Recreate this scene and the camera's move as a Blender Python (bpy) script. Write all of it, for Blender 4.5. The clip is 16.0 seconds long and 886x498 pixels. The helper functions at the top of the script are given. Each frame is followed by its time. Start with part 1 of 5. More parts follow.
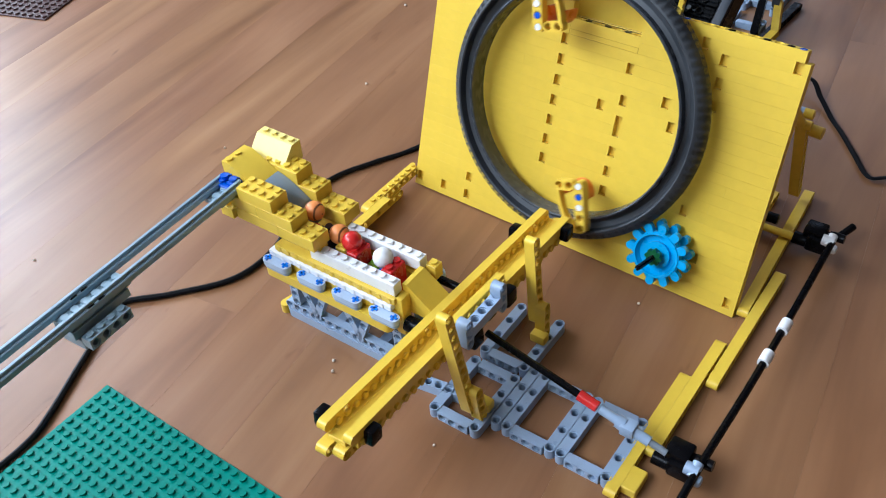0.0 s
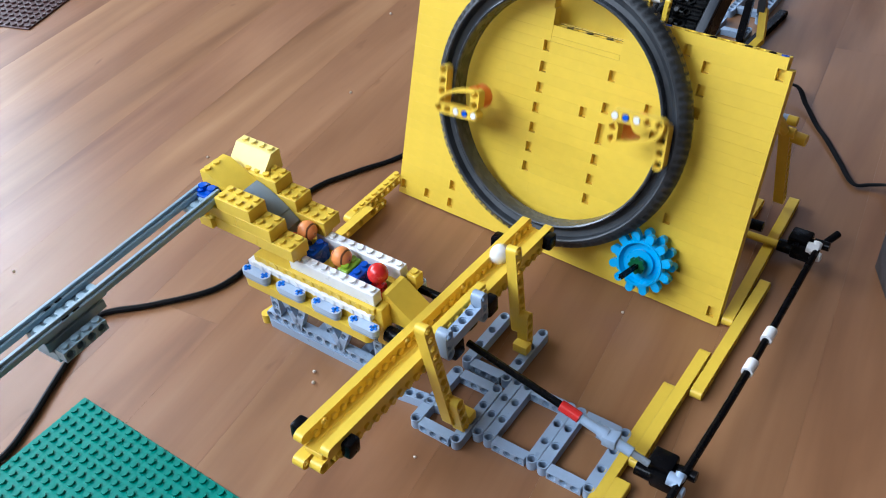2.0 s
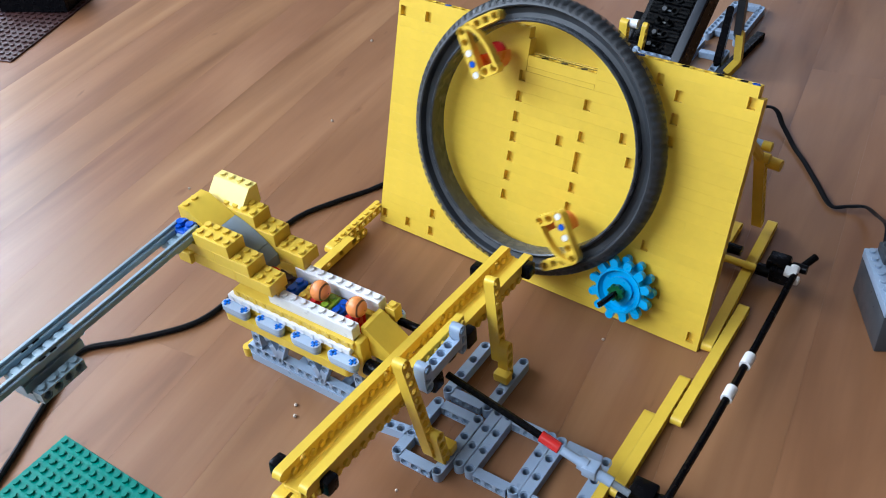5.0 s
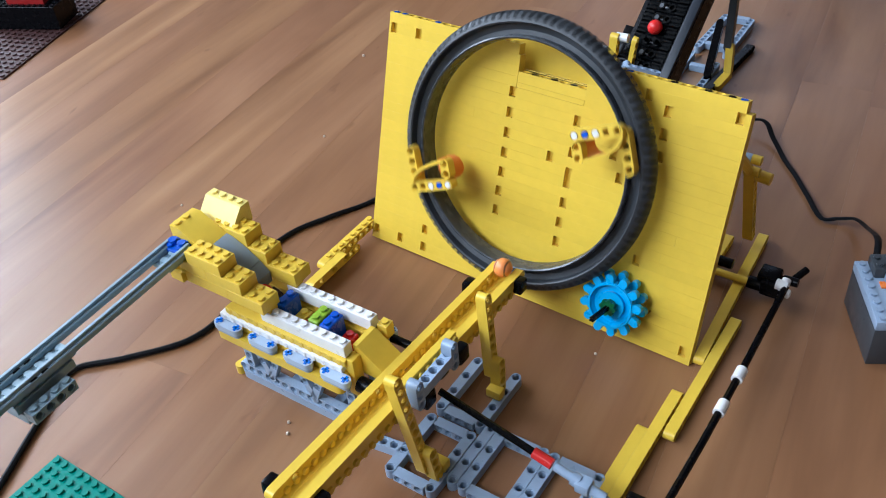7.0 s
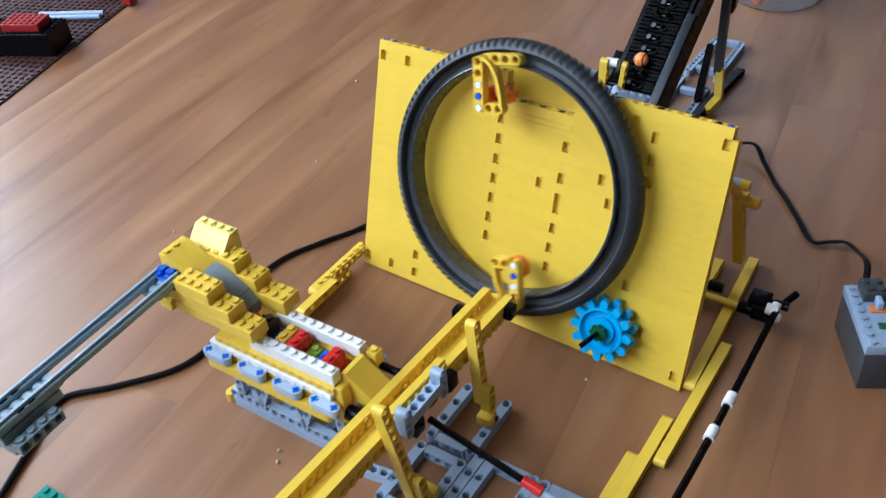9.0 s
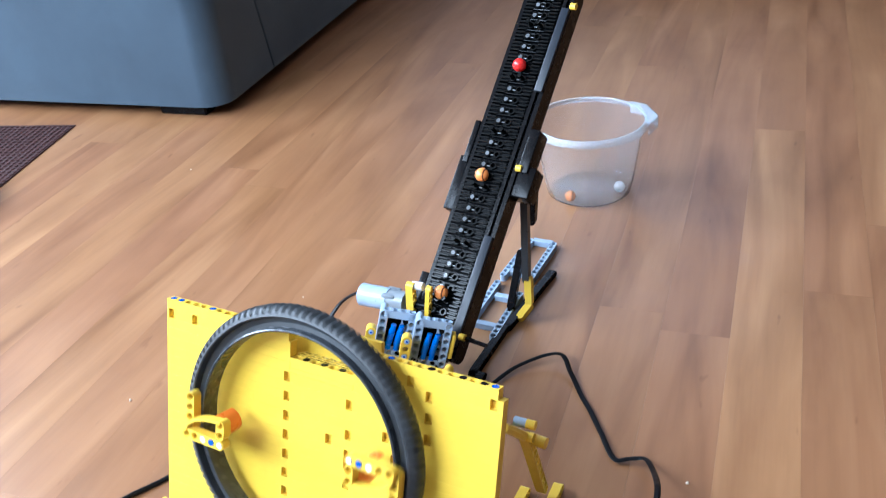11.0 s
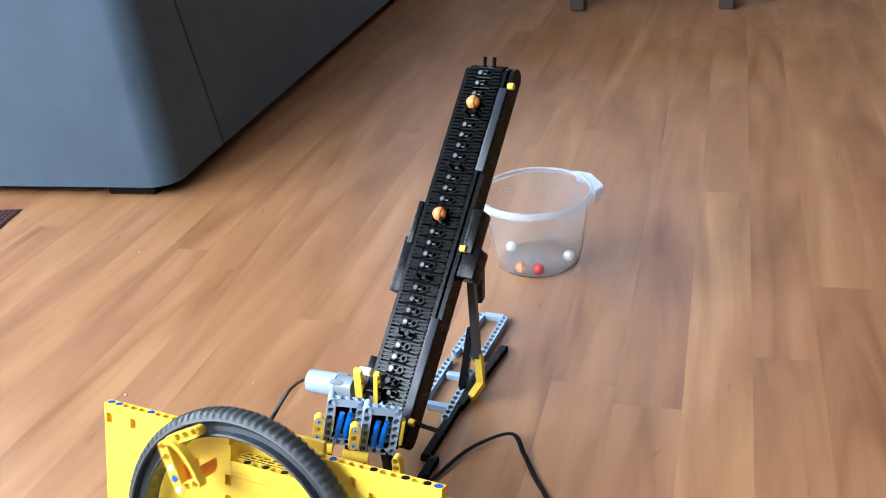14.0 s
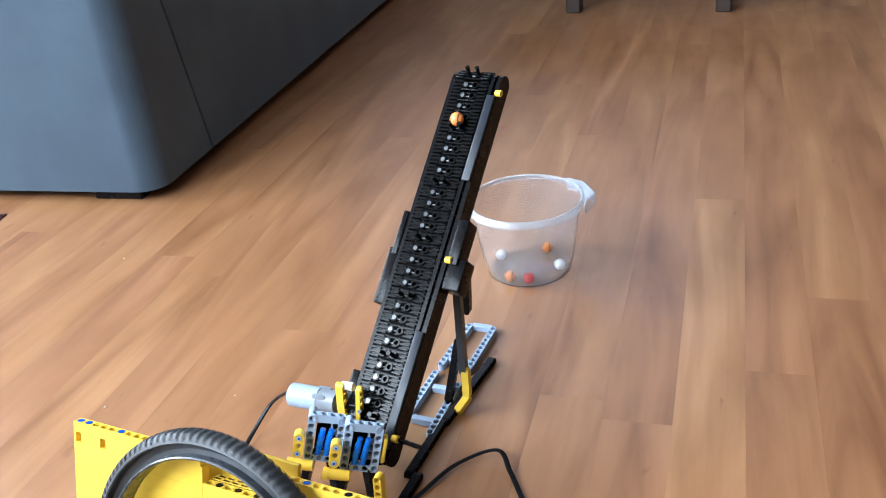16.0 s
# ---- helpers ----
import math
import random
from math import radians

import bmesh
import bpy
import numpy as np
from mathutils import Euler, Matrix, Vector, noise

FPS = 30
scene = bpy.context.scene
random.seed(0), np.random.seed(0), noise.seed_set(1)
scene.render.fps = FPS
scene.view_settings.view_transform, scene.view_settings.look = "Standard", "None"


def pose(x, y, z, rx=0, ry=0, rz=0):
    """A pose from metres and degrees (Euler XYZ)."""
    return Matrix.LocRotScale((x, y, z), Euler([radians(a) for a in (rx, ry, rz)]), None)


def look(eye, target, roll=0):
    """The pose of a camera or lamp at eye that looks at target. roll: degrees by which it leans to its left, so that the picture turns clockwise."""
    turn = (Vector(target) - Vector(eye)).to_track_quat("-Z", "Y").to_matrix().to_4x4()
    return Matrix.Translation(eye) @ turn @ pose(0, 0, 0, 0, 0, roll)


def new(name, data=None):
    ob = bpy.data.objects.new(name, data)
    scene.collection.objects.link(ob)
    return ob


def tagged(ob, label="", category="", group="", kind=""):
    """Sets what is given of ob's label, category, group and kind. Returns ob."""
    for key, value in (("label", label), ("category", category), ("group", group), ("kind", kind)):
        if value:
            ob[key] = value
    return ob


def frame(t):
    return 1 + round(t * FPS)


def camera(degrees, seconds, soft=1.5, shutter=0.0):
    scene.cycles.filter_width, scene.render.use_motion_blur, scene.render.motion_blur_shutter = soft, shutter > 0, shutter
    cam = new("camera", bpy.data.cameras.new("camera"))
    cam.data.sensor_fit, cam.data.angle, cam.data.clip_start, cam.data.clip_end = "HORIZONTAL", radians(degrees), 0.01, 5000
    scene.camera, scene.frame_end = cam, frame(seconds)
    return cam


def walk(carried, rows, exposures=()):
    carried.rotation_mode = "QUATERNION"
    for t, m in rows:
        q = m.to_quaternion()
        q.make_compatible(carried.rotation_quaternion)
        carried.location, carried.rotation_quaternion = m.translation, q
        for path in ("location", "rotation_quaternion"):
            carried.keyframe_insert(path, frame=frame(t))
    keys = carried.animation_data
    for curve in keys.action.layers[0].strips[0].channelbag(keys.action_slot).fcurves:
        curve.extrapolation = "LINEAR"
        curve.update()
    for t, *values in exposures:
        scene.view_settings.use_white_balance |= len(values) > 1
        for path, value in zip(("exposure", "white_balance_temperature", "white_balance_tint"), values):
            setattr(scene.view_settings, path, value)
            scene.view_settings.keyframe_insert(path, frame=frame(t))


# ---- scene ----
cam = camera(51.23, 16.0, soft=1.0, shutter=0.5)
PATH = [
    (0, (0.1692, -0.3068, 0.4925), (-0.0665, -0.0162, 0.1608), -5.30),
    (0.5, (0.1689, -0.3041, 0.4910), (-0.0659, -0.0113, 0.1606), -5.10),
    (1, (0.1703, -0.3022, 0.4906), (-0.0646, -0.0087, 0.1610), -5.09),
    (1.5, (0.1722, -0.2992, 0.4886), (-0.0630, -0.0049, 0.1599), -5.25),
    (2, (0.1737, -0.2978, 0.4879), (-0.0613, -0.0027, 0.1596), -5.20),
    (2.5, (0.1759, -0.2940, 0.4917), (-0.0592, 0.0007, 0.1632), -5.58),
    (3, (0.1771, -0.2918, 0.4947), (-0.0587, 0.0046, 0.1682), -5.83),
    (3.5, (0.1768, -0.2891, 0.4953), (-0.0588, 0.0084, 0.1698), -5.95),
    (4, (0.1779, -0.2887, 0.4944), (-0.0571, 0.0104, 0.1698), -5.85),
    (6.5, (0.1801, -0.2841, 0.5009), (-0.0538, 0.0214, 0.1816), -5.79),
    (7, (0.1809, -0.2839, 0.5007), (-0.0535, 0.0223, 0.1824), -5.95),
    (7.5, (0.1814, -0.2839, 0.5007), (-0.0540, 0.0227, 0.1835), -6.09),
    (8, (0.1820, -0.2840, 0.4996), (-0.0538, 0.0238, 0.1839), -6.09),
    (8.5, (0.1825, -0.2841, 0.4992), (-0.0534, 0.0244, 0.1843), -6.10),
    (9, (0.1858, -0.2776, 0.5043), (-0.0516, 0.0347, 0.1942), -6.15),
    (9.5, (0.2048, -0.2489, 0.5230), (-0.0249, 0.0804, 0.2250), -5.72),
    (10, (0.2279, -0.2131, 0.5422), (0.0104, 0.1389, 0.2616), -5.60),
    (10.2, (0.2323, -0.2065, 0.5498), (0.0176, 0.1524, 0.2757), -5.48),
    (12.3, (0.2500, -0.1712, 0.5902), (0.0479, 0.2167, 0.3480), -6.02),
    (12.5, (0.2506, -0.1691, 0.5896), (0.0495, 0.2209, 0.3499), -6.00),
    (13, (0.2528, -0.1665, 0.5934), (0.0545, 0.2263, 0.3559), -6.11),
    (13.5, (0.2542, -0.1654, 0.5942), (0.0576, 0.2298, 0.3592), -6.17),
    (14, (0.2559, -0.1635, 0.5955), (0.0598, 0.2327, 0.3619), -6.53),
    (14.5, (0.2580, -0.1631, 0.5966), (0.0628, 0.2348, 0.3652), -6.52),
    (15, (0.2578, -0.1600, 0.5965), (0.0631, 0.2388, 0.3661), -6.40),
    (15.5, (0.2582, -0.1526, 0.5976), (0.0635, 0.2452, 0.3656), -6.39),
    (16, (0.2584, -0.1352, 0.5933), (0.0627, 0.2611, 0.3596), -6.36),
]
walk(cam, [(t, look(eye, target, roll)) for t, eye, target, roll in PATH],
     [(0.0, 0.20, 5650, 11), (9.0, 0.12, 5600, 11), (9.6, 0.18, 5400, 10), (10.0, 0.84, 5150, 8), (12.5, 1.24, 5800, 9), (16.0, 1.24, 5850, 9)])

# ---- world and light ----
world = bpy.data.worlds.new("world")
scene.world = world
world.use_nodes = True
wn = world.node_tree.nodes
sky = wn.new("ShaderNodeTexSky")
sky.sky_type, sky.sun_disc = "NISHITA", False
sky.sun_elevation, sky.sun_rotation = radians(38), radians(285)
wn["Background"].inputs["Strength"].default_value = 0.12
world.node_tree.links.new(sky.outputs["Color"], wn["Background"].inputs["Color"])


def window_light(name, place, target, sx, sy, watts, colour):
    lamp = bpy.data.lights.new(name, "AREA")
    lamp.shape, lamp.size, lamp.size_y, lamp.energy, lamp.color = "RECTANGLE", sx, sy, watts, colour
    ob = new(name, lamp)
    ob.matrix_world = look(place, target)
    return ob


window_light("window_daylight", (-3.34, -0.10, 1.70), (0.0, 0.0, 0.75), 2.7, 1.35, 145, (0.86, 0.94, 1.0))
# Added fill from behind the camera; no window is known on this side.
window_light("window_daylight_south", (-1.2, -1.54, 1.90), (-0.2, 0.2, 0.2), 2.0, 0.9, 80, (0.88, 0.95, 1.0))
window_light("window_daylight_north", (-1.0, 3.34, 1.80), (-0.6, 0.0, 0.6), 1.7, 1.0, 4, (0.92, 0.96, 1.0))

# ---- materials ----
U = 0.008


def nodes_of(name):
    m = bpy.data.materials.new(name)
    m.use_nodes = True
    nt = m.node_tree
    return m, nt, nt.nodes["Principled BSDF"]


def ramp(nt, fac, stops):
    r = nt.nodes.new("ShaderNodeValToRGB")
    while len(r.color_ramp.elements) < len(stops):
        r.color_ramp.elements.new(0.5)
    for e, (p, c) in zip(r.color_ramp.elements, stops):
        e.position, e.color = p, (*c, 1)
    nt.links.new(fac, r.inputs["Fac"])
    return r.outputs["Color"]


def coords(nt, scale=(1, 1, 1), kind="Object", rot=(0, 0, 0)):
    tc = nt.nodes.new("ShaderNodeTexCoord")
    mp = nt.nodes.new("ShaderNodeMapping")
    mp.inputs["Scale"].default_value = scale
    mp.inputs["Rotation"].default_value = rot
    nt.links.new(tc.outputs[kind], mp.inputs["Vector"])
    return mp.outputs["Vector"]


def noise_tex(nt, vec, scale, detail=3, rough=0.5, dist=0.0):
    n = nt.nodes.new("ShaderNodeTexNoise")
    n.inputs["Scale"].default_value, n.inputs["Detail"].default_value = scale, detail
    n.inputs["Roughness"].default_value, n.inputs["Distortion"].default_value = rough, dist
    nt.links.new(vec, n.inputs["Vector"])
    return n.outputs["Fac"]


def bump(nt, bsdf, height, strength, distance):
    b = nt.nodes.new("ShaderNodeBump")
    b.inputs["Strength"].default_value, b.inputs["Distance"].default_value = strength, distance
    nt.links.new(height, b.inputs["Height"])
    nt.links.new(b.outputs["Normal"], bsdf.inputs["Normal"])


def mix(nt, a, b, fac, mode="MIX"):
    m = nt.nodes.new("ShaderNodeMix")
    m.data_type, m.blend_type = "RGBA", mode
    for sock, v in ((m.inputs[0], fac), (m.inputs[6], a), (m.inputs[7], b)):
        if hasattr(v, "links"):
            nt.links.new(v, sock)
        else:
            sock.default_value = v if isinstance(v, float) else (*v, 1)
    return m.outputs[2]


def plastic(name, colour, rough=0.32, spread=0.10, spec=0.5):
    """Moulded plastic: piece to piece tone, faint scuffs, slightly wavy gloss."""
    m, nt, b = nodes_of(name)
    vec = coords(nt)
    info = nt.nodes.new("ShaderNodeObjectInfo")
    dark = tuple(c * (1 - spread) for c in colour)
    base = mix(nt, dark, colour, info.outputs["Random"])
    scuff = ramp(nt, noise_tex(nt, vec, 90, 4, 0.6), [(0.3, (0.94, 0.94, 0.94)), (0.6, (1, 1, 1))])
    nt.links.new(mix(nt, base, scuff, 1.0, "MULTIPLY"), b.inputs["Base Color"])
    rr = ramp(nt, noise_tex(nt, vec, 120, 3), [(0.3, (rough * 0.85,) * 3), (0.7, (rough * 1.15,) * 3)])
    nt.links.new(rr, b.inputs["Roughness"])
    b.inputs["Specular IOR Level"].default_value = spec
    bump(nt, b, noise_tex(nt, vec, 140, 2), 0.02, 0.0003)
    return m


YELLOW = plastic("yellow_plastic", (0.75, 0.512, 0.050), 0.34, 0.05, 0.4)
PALE = plastic("pale_yellow_plastic", (0.90, 0.74, 0.22))
GREY = plastic("light_grey_plastic", (0.30, 0.39, 0.52))
PADGREY = plastic("pale_blue_grey_plastic", (0.42, 0.52, 0.66))
RAILGREY = plastic("old_grey_plastic", (0.25, 0.345, 0.405))
DARKGREY = plastic("dark_grey_plastic", (0.045, 0.052, 0.060))
EDGEGREY = plastic("edge_grey_plastic", (0.012, 0.016, 0.024), 0.38, 0.1, 0.28)
SLIDEGREY = plastic("slide_grey_plastic", (0.22, 0.27, 0.31), 0.4)
MIDGREY = plastic("mid_grey_plastic", (0.19, 0.22, 0.25))
BLACK = plastic("black_plastic", (0.003, 0.003, 0.004), 0.26, 0.1, 0.11)
CHAINBLACK = plastic("chain_black_plastic", (0.002, 0.0025, 0.003), 0.18, 0.1, 0.15)
PINGREY = plastic("pin_grey_plastic", (0.13, 0.14, 0.155), 0.16, 0.5)
WHITE = plastic("white_plastic", (0.80, 0.80, 0.80))
RED = plastic("red_plastic", (0.60, 0.020, 0.018), 0.25)
TOYRED = plastic("dull_red_plastic", (0.30, 0.012, 0.012), 0.4)
ORANGE = plastic("orange_plastic", (0.85, 0.20, 0.02), 0.3)


def seamed_ball_material():
    m, nt, b = nodes_of("orange_seamed_plastic")
    tc = nt.nodes.new("ShaderNodeTexCoord")
    w = nt.nodes.new("ShaderNodeTexWave")
    w.wave_type, w.rings_direction = "RINGS", "X"
    w.inputs["Scale"].default_value, w.inputs["Distortion"].default_value = 55.0, 1.2
    nt.links.new(tc.outputs["Object"], w.inputs["Vector"])
    c = ramp(nt, w.outputs["Fac"], [(0.02, (0.12, 0.035, 0.012)), (0.08, (0.80, 0.27, 0.07))])
    nt.links.new(c, b.inputs["Base Color"])
    b.inputs["Roughness"].default_value = 0.42
    return m


BALLORANGE = seamed_ball_material()
BLUE = plastic("blue_plastic", (0.008, 0.085, 0.50), 0.25)
BRIGHTBLUE = plastic("bright_blue_plastic", (0.010, 0.17, 0.72), 0.25)
AZURE = plastic("azure_plastic", (0.02, 0.36, 0.72), 0.3)
LIME = plastic("lime_plastic", (0.30, 0.48, 0.03))
GREEN = plastic("green_plastic", (0.001, 0.20, 0.15), 0.45, 0.1, 0.18)
DKGREEN = plastic("dark_green_plastic", (0.006, 0.10, 0.03))
BROWN = plastic("brown_plastic", (0.055, 0.022, 0.02), 0.4)
RUBBERCORD = plastic("black_cord", (0.004, 0.004, 0.005), 0.4, 0.1, 0.12)


def rubber_material():
    m, nt, b = nodes_of("tyre_rubber")
    vec = coords(nt)
    base = ramp(nt, noise_tex(nt, vec, 40, 5, 0.65), [(0.3, (0.020, 0.023, 0.027)), (0.7, (0.046, 0.051, 0.057))])
    nt.links.new(base, b.inputs["Base Color"])
    b.inputs["Roughness"].default_value = 0.48
    b.inputs["Specular IOR Level"].default_value = 0.4
    bump(nt, b, noise_tex(nt, vec, 300, 3), 0.15, 0.0006)
    return m


RUBBER = rubber_material()
RIMGREY = plastic("rim_grey_rubber", (0.045, 0.052, 0.062), 0.27)


def wood_material():
    m, nt, b = nodes_of("laminate_wood")
    info = nt.nodes.new("ShaderNodeObjectInfo")
    vec = coords(nt)
    off = nt.nodes.new("ShaderNodeVectorMath")
    off.operation = "MULTIPLY_ADD"
    off.inputs[1].default_value = (1, 1, 1)
    comb = nt.nodes.new("ShaderNodeCombineXYZ")
    mul = nt.nodes.new("ShaderNodeMath")
    mul.operation = "MULTIPLY"
    mul.inputs[1].default_value = 37.0
    nt.links.new(info.outputs["Random"], mul.inputs[0])
    for k in "XYZ":
        nt.links.new(mul.outputs[0], comb.inputs[k])
    nt.links.new(vec, off.inputs[0])
    nt.links.new(comb.outputs[0], off.inputs[2])
    st = nt.nodes.new("ShaderNodeMapping")
    st.inputs["Scale"].default_value = (11.0, 1.4, 1.0)
    nt.links.new(off.outputs[0], st.inputs["Vector"])
    grain = noise_tex(nt, st.outputs[0], 1.0, 4, 0.46, 2.2)
    wide = nt.nodes.new("ShaderNodeMapping")
    wide.inputs["Scale"].default_value = (9.0, 1.1, 1.0)
    nt.links.new(off.outputs[0], wide.inputs["Vector"])
    rings = nt.nodes.new("ShaderNodeMath")
    rings.operation = "MULTIPLY"
    rings.inputs[1].default_value = 9.0
    nt.links.new(noise_tex(nt, wide.outputs[0], 1.0, 1, 0.4, 0.6), rings.inputs[0])
    fold = nt.nodes.new("ShaderNodeMath")
    fold.operation = "PINGPONG"
    fold.inputs[1].default_value = 1.0
    nt.links.new(rings.outputs[0], fold.inputs[0])
    fine = nt.nodes.new("ShaderNodeMapping")
    fine.inputs["Scale"].default_value = (210.0, 7.0, 1.0)
    nt.links.new(off.outputs[0], fine.inputs["Vector"])
    pores = noise_tex(nt, fine.outputs[0], 1.0, 3, 0.6)
    c1 = ramp(nt, grain, [(0.26, (0.172, 0.076, 0.032)), (0.42, (0.228, 0.107, 0.047)), (0.56, (0.262, 0.127, 0.058)), (0.76, (0.318, 0.166, 0.080))])
    tone = ramp(nt, info.outputs["Random"], [(0.0, (0.94, 0.90, 0.89)), (0.35, (0.98, 0.96, 0.96)), (0.7, (1.02, 1.03, 1.00)), (0.86, (1.06, 1.08, 1.02)), (1.0, (1.16, 1.21, 1.16))])
    c2 = mix(nt, c1, tone, 1.0, "MULTIPLY")
    figure = ramp(nt, fold.outputs[0], [(0.0, (0.80, 0.76, 0.72)), (0.30, (0.98, 0.97, 0.97)), (1.0, (1.10, 1.11, 1.11))])
    c2 = mix(nt, c2, figure, 0.40, "MULTIPLY")
    p2 = ramp(nt, pores, [(0.36, (0.76, 0.73, 0.70)), (0.54, (1, 1, 1))])
    c3 = mix(nt, c2, p2, 0.16, "MULTIPLY")
    blotch = nt.nodes.new("ShaderNodeMapping")
    blotch.inputs["Scale"].default_value = (16.0, 5.0, 1.0)
    nt.links.new(off.outputs[0], blotch.inputs["Vector"])
    b2 = ramp(nt, noise_tex(nt, blotch.outputs[0], 1.0, 3, 0.55, 0.8), [(0.32, (0.90, 0.87, 0.86)), (0.55, (1, 1, 1)), (0.72, (1.06, 1.07, 1.06))])
    c3 = mix(nt, c3, b2, 0.9, "MULTIPLY")
    flecks = nt.nodes.new("ShaderNodeMapping")
    flecks.inputs["Scale"].default_value = (70.0, 22.0, 1.0)
    nt.links.new(off.outputs[0], flecks.inputs["Vector"])
    f2 = ramp(nt, noise_tex(nt, flecks.outputs[0], 1.0, 2, 0.5, 0.3), [(0.20, (0.66, 0.58, 0.54)), (0.29, (1, 1, 1))])
    c3 = mix(nt, c3, f2, 0.8, "MULTIPLY")
    nt.links.new(c3, b.inputs["Base Color"])
    rr = ramp(nt, noise_tex(nt, coords(nt), 9, 4), [(0.3, (0.30,) * 3), (0.7, (0.40,) * 3)])
    nt.links.new(rr, b.inputs["Roughness"])
    b.inputs["Specular IOR Level"].default_value = 0.50
    bump(nt, b, pores, 0.06, 0.0004)
    return m


WOOD = wood_material()


def wall_material(name, colour):
    m, nt, b = nodes_of(name)
    c = ramp(nt, noise_tex(nt, coords(nt), 3, 5), [(0.3, tuple(v * 0.94 for v in colour)), (0.7, colour)])
    nt.links.new(c, b.inputs["Base Color"])
    b.inputs["Roughness"].default_value = 0.85
    bump(nt, b, noise_tex(nt, coords(nt), 160, 3), 0.2, 0.001)
    return m


PLASTER = wall_material("wall_plaster", (0.42, 0.39, 0.35))
# Dark tone for the unseen east and north walls, chosen to cut bounced light.
DIMWALL = wall_material("brown_wall_plaster", (0.13, 0.10, 0.08))


def fabric_material():
    m, nt, b = nodes_of("sofa_fabric")
    vec = coords(nt)
    c = ramp(nt, noise_tex(nt, vec, 7, 5, 0.6), [(0.3, (0.028, 0.050, 0.078)), (0.7, (0.044, 0.075, 0.110))])
    weave = ramp(nt, noise_tex(nt, vec, 900, 2), [(0.3, (0.8, 0.8, 0.8)), (0.7, (1.05, 1.05, 1.05))])
    nt.links.new(mix(nt, c, weave, 1.0, "MULTIPLY"), b.inputs["Base Color"])
    b.inputs["Roughness"].default_value = 0.9
    b.inputs["Sheen Weight"].default_value = 0.25
    bump(nt, b, noise_tex(nt, vec, 700, 2), 0.3, 0.001)
    return m


FABRIC = fabric_material()


def clear_material(name, through_light, rough, tint):
    m, nt, b = nodes_of(name)
    b.inputs["Base Color"].default_value = (*tint, 1)
    b.inputs["Transmission Weight"].default_value = through_light
    b.inputs["IOR"].default_value = 1.12
    b.inputs["Specular IOR Level"].default_value = 0.9
    rr = ramp(nt, noise_tex(nt, coords(nt), 40, 3), [(0.3, (rough * 0.8,) * 3), (0.7, (rough * 1.3,) * 3)])
    nt.links.new(rr, b.inputs["Roughness"])
    return m


CLEAR = clear_material("clear_plastic", 0.96, 0.08, (0.95, 0.97, 1.0))
MILKY = clear_material("milky_plastic", 0.80, 0.14, (0.84, 0.92, 1.0))
CRUMB = plastic("pale_crumb", (0.62, 0.52, 0.42), 0.8)
DARKWOOD = plastic("dark_stained_wood", (0.03, 0.017, 0.012), 0.45)


# ---- mesh tools ----
def finish(bm, name, smooth=0.7):
    bmesh.ops.recalc_face_normals(bm, faces=bm.faces)
    me = bpy.data.meshes.new(name)
    bm.to_mesh(me)
    bm.free()
    for p in me.polygons:
        p.use_smooth = True
    me.set_sharp_from_angle(angle=smooth)
    return me


def part(name, bm, material, parent=None, label="", smooth=0.6):
    me = bm if isinstance(bm, bpy.types.Mesh) else finish(bm, name, smooth)
    if not me.materials:
        me.materials.append(material)
    ob = new(name, me)
    if parent is not None:
        ob.parent = parent
    if label:
        ob["label"] = label
    return ob


def thing(name, m, label, category, group="", kind=""):
    ob = new(name)
    ob.empty_display_size = 0.01
    ob.matrix_world = m
    return tagged(ob, label, category, group, kind)


def box(bm, x0, x1, y0, y1, z0, z1, bev=0.0004, seg=1, m=None):
    vs = [bm.verts.new((x, y, z)) for x in (x0, x1) for y in (y0, y1) for z in (z0, z1)]
    fs = [bm.faces.new([vs[i] for i in f]) for f in ((0, 1, 3, 2), (4, 6, 7, 5), (0, 4, 5, 1), (2, 3, 7, 6), (0, 2, 6, 4), (1, 5, 7, 3))]
    if bev:
        es = {e for f in fs for e in f.edges}
        out = bmesh.ops.bevel(bm, geom=list(es), offset=bev, segments=seg, affect="EDGES", profile=0.5)
        vs = list({v for f in out["faces"] for v in f.verts} | {v for v in vs if v.is_valid})
    if m is not None:
        bmesh.ops.transform(bm, matrix=m, verts=vs)
    return bm


def cyl(bm, p0, p1, r, n=12, r2=None, caps=True):
    p0, p1 = Vector(p0), Vector(p1)
    q = (p1 - p0).to_track_quat("Z", "Y")
    a, c = [], []
    for k in range(n):
        d = q @ Vector((math.cos(2 * math.pi * k / n), math.sin(2 * math.pi * k / n), 0))
        a.append(bm.verts.new(p0 + d * r))
        c.append(bm.verts.new(p1 + d * (r if r2 is None else r2)))
    for k in range(n):
        bm.faces.new((a[k], a[(k + 1) % n], c[(k + 1) % n], c[k]))
    if caps:
        bm.faces.new(a[::-1])
        bm.faces.new(c)
    return bm


def studs(bm, places, r=0.0024, h=0.0017, n=12):
    for x, y, z in places:
        cyl(bm, (x, y, z - 0.0002), (x, y, z + h), r, n)
    return bm


def shell(outline, z0, z1):
    """A solid from a plan outline."""
    bm = bmesh.new()
    a = [bm.verts.new((x, y, z0)) for x, y in outline]
    c = [bm.verts.new((x, y, z1)) for x, y in outline]
    n = len(a)
    for k in range(n):
        bm.faces.new((a[k], a[(k + 1) % n], c[(k + 1) % n], c[k]))
    bm.faces.new(a[::-1])
    bm.faces.new(c)
    return bm


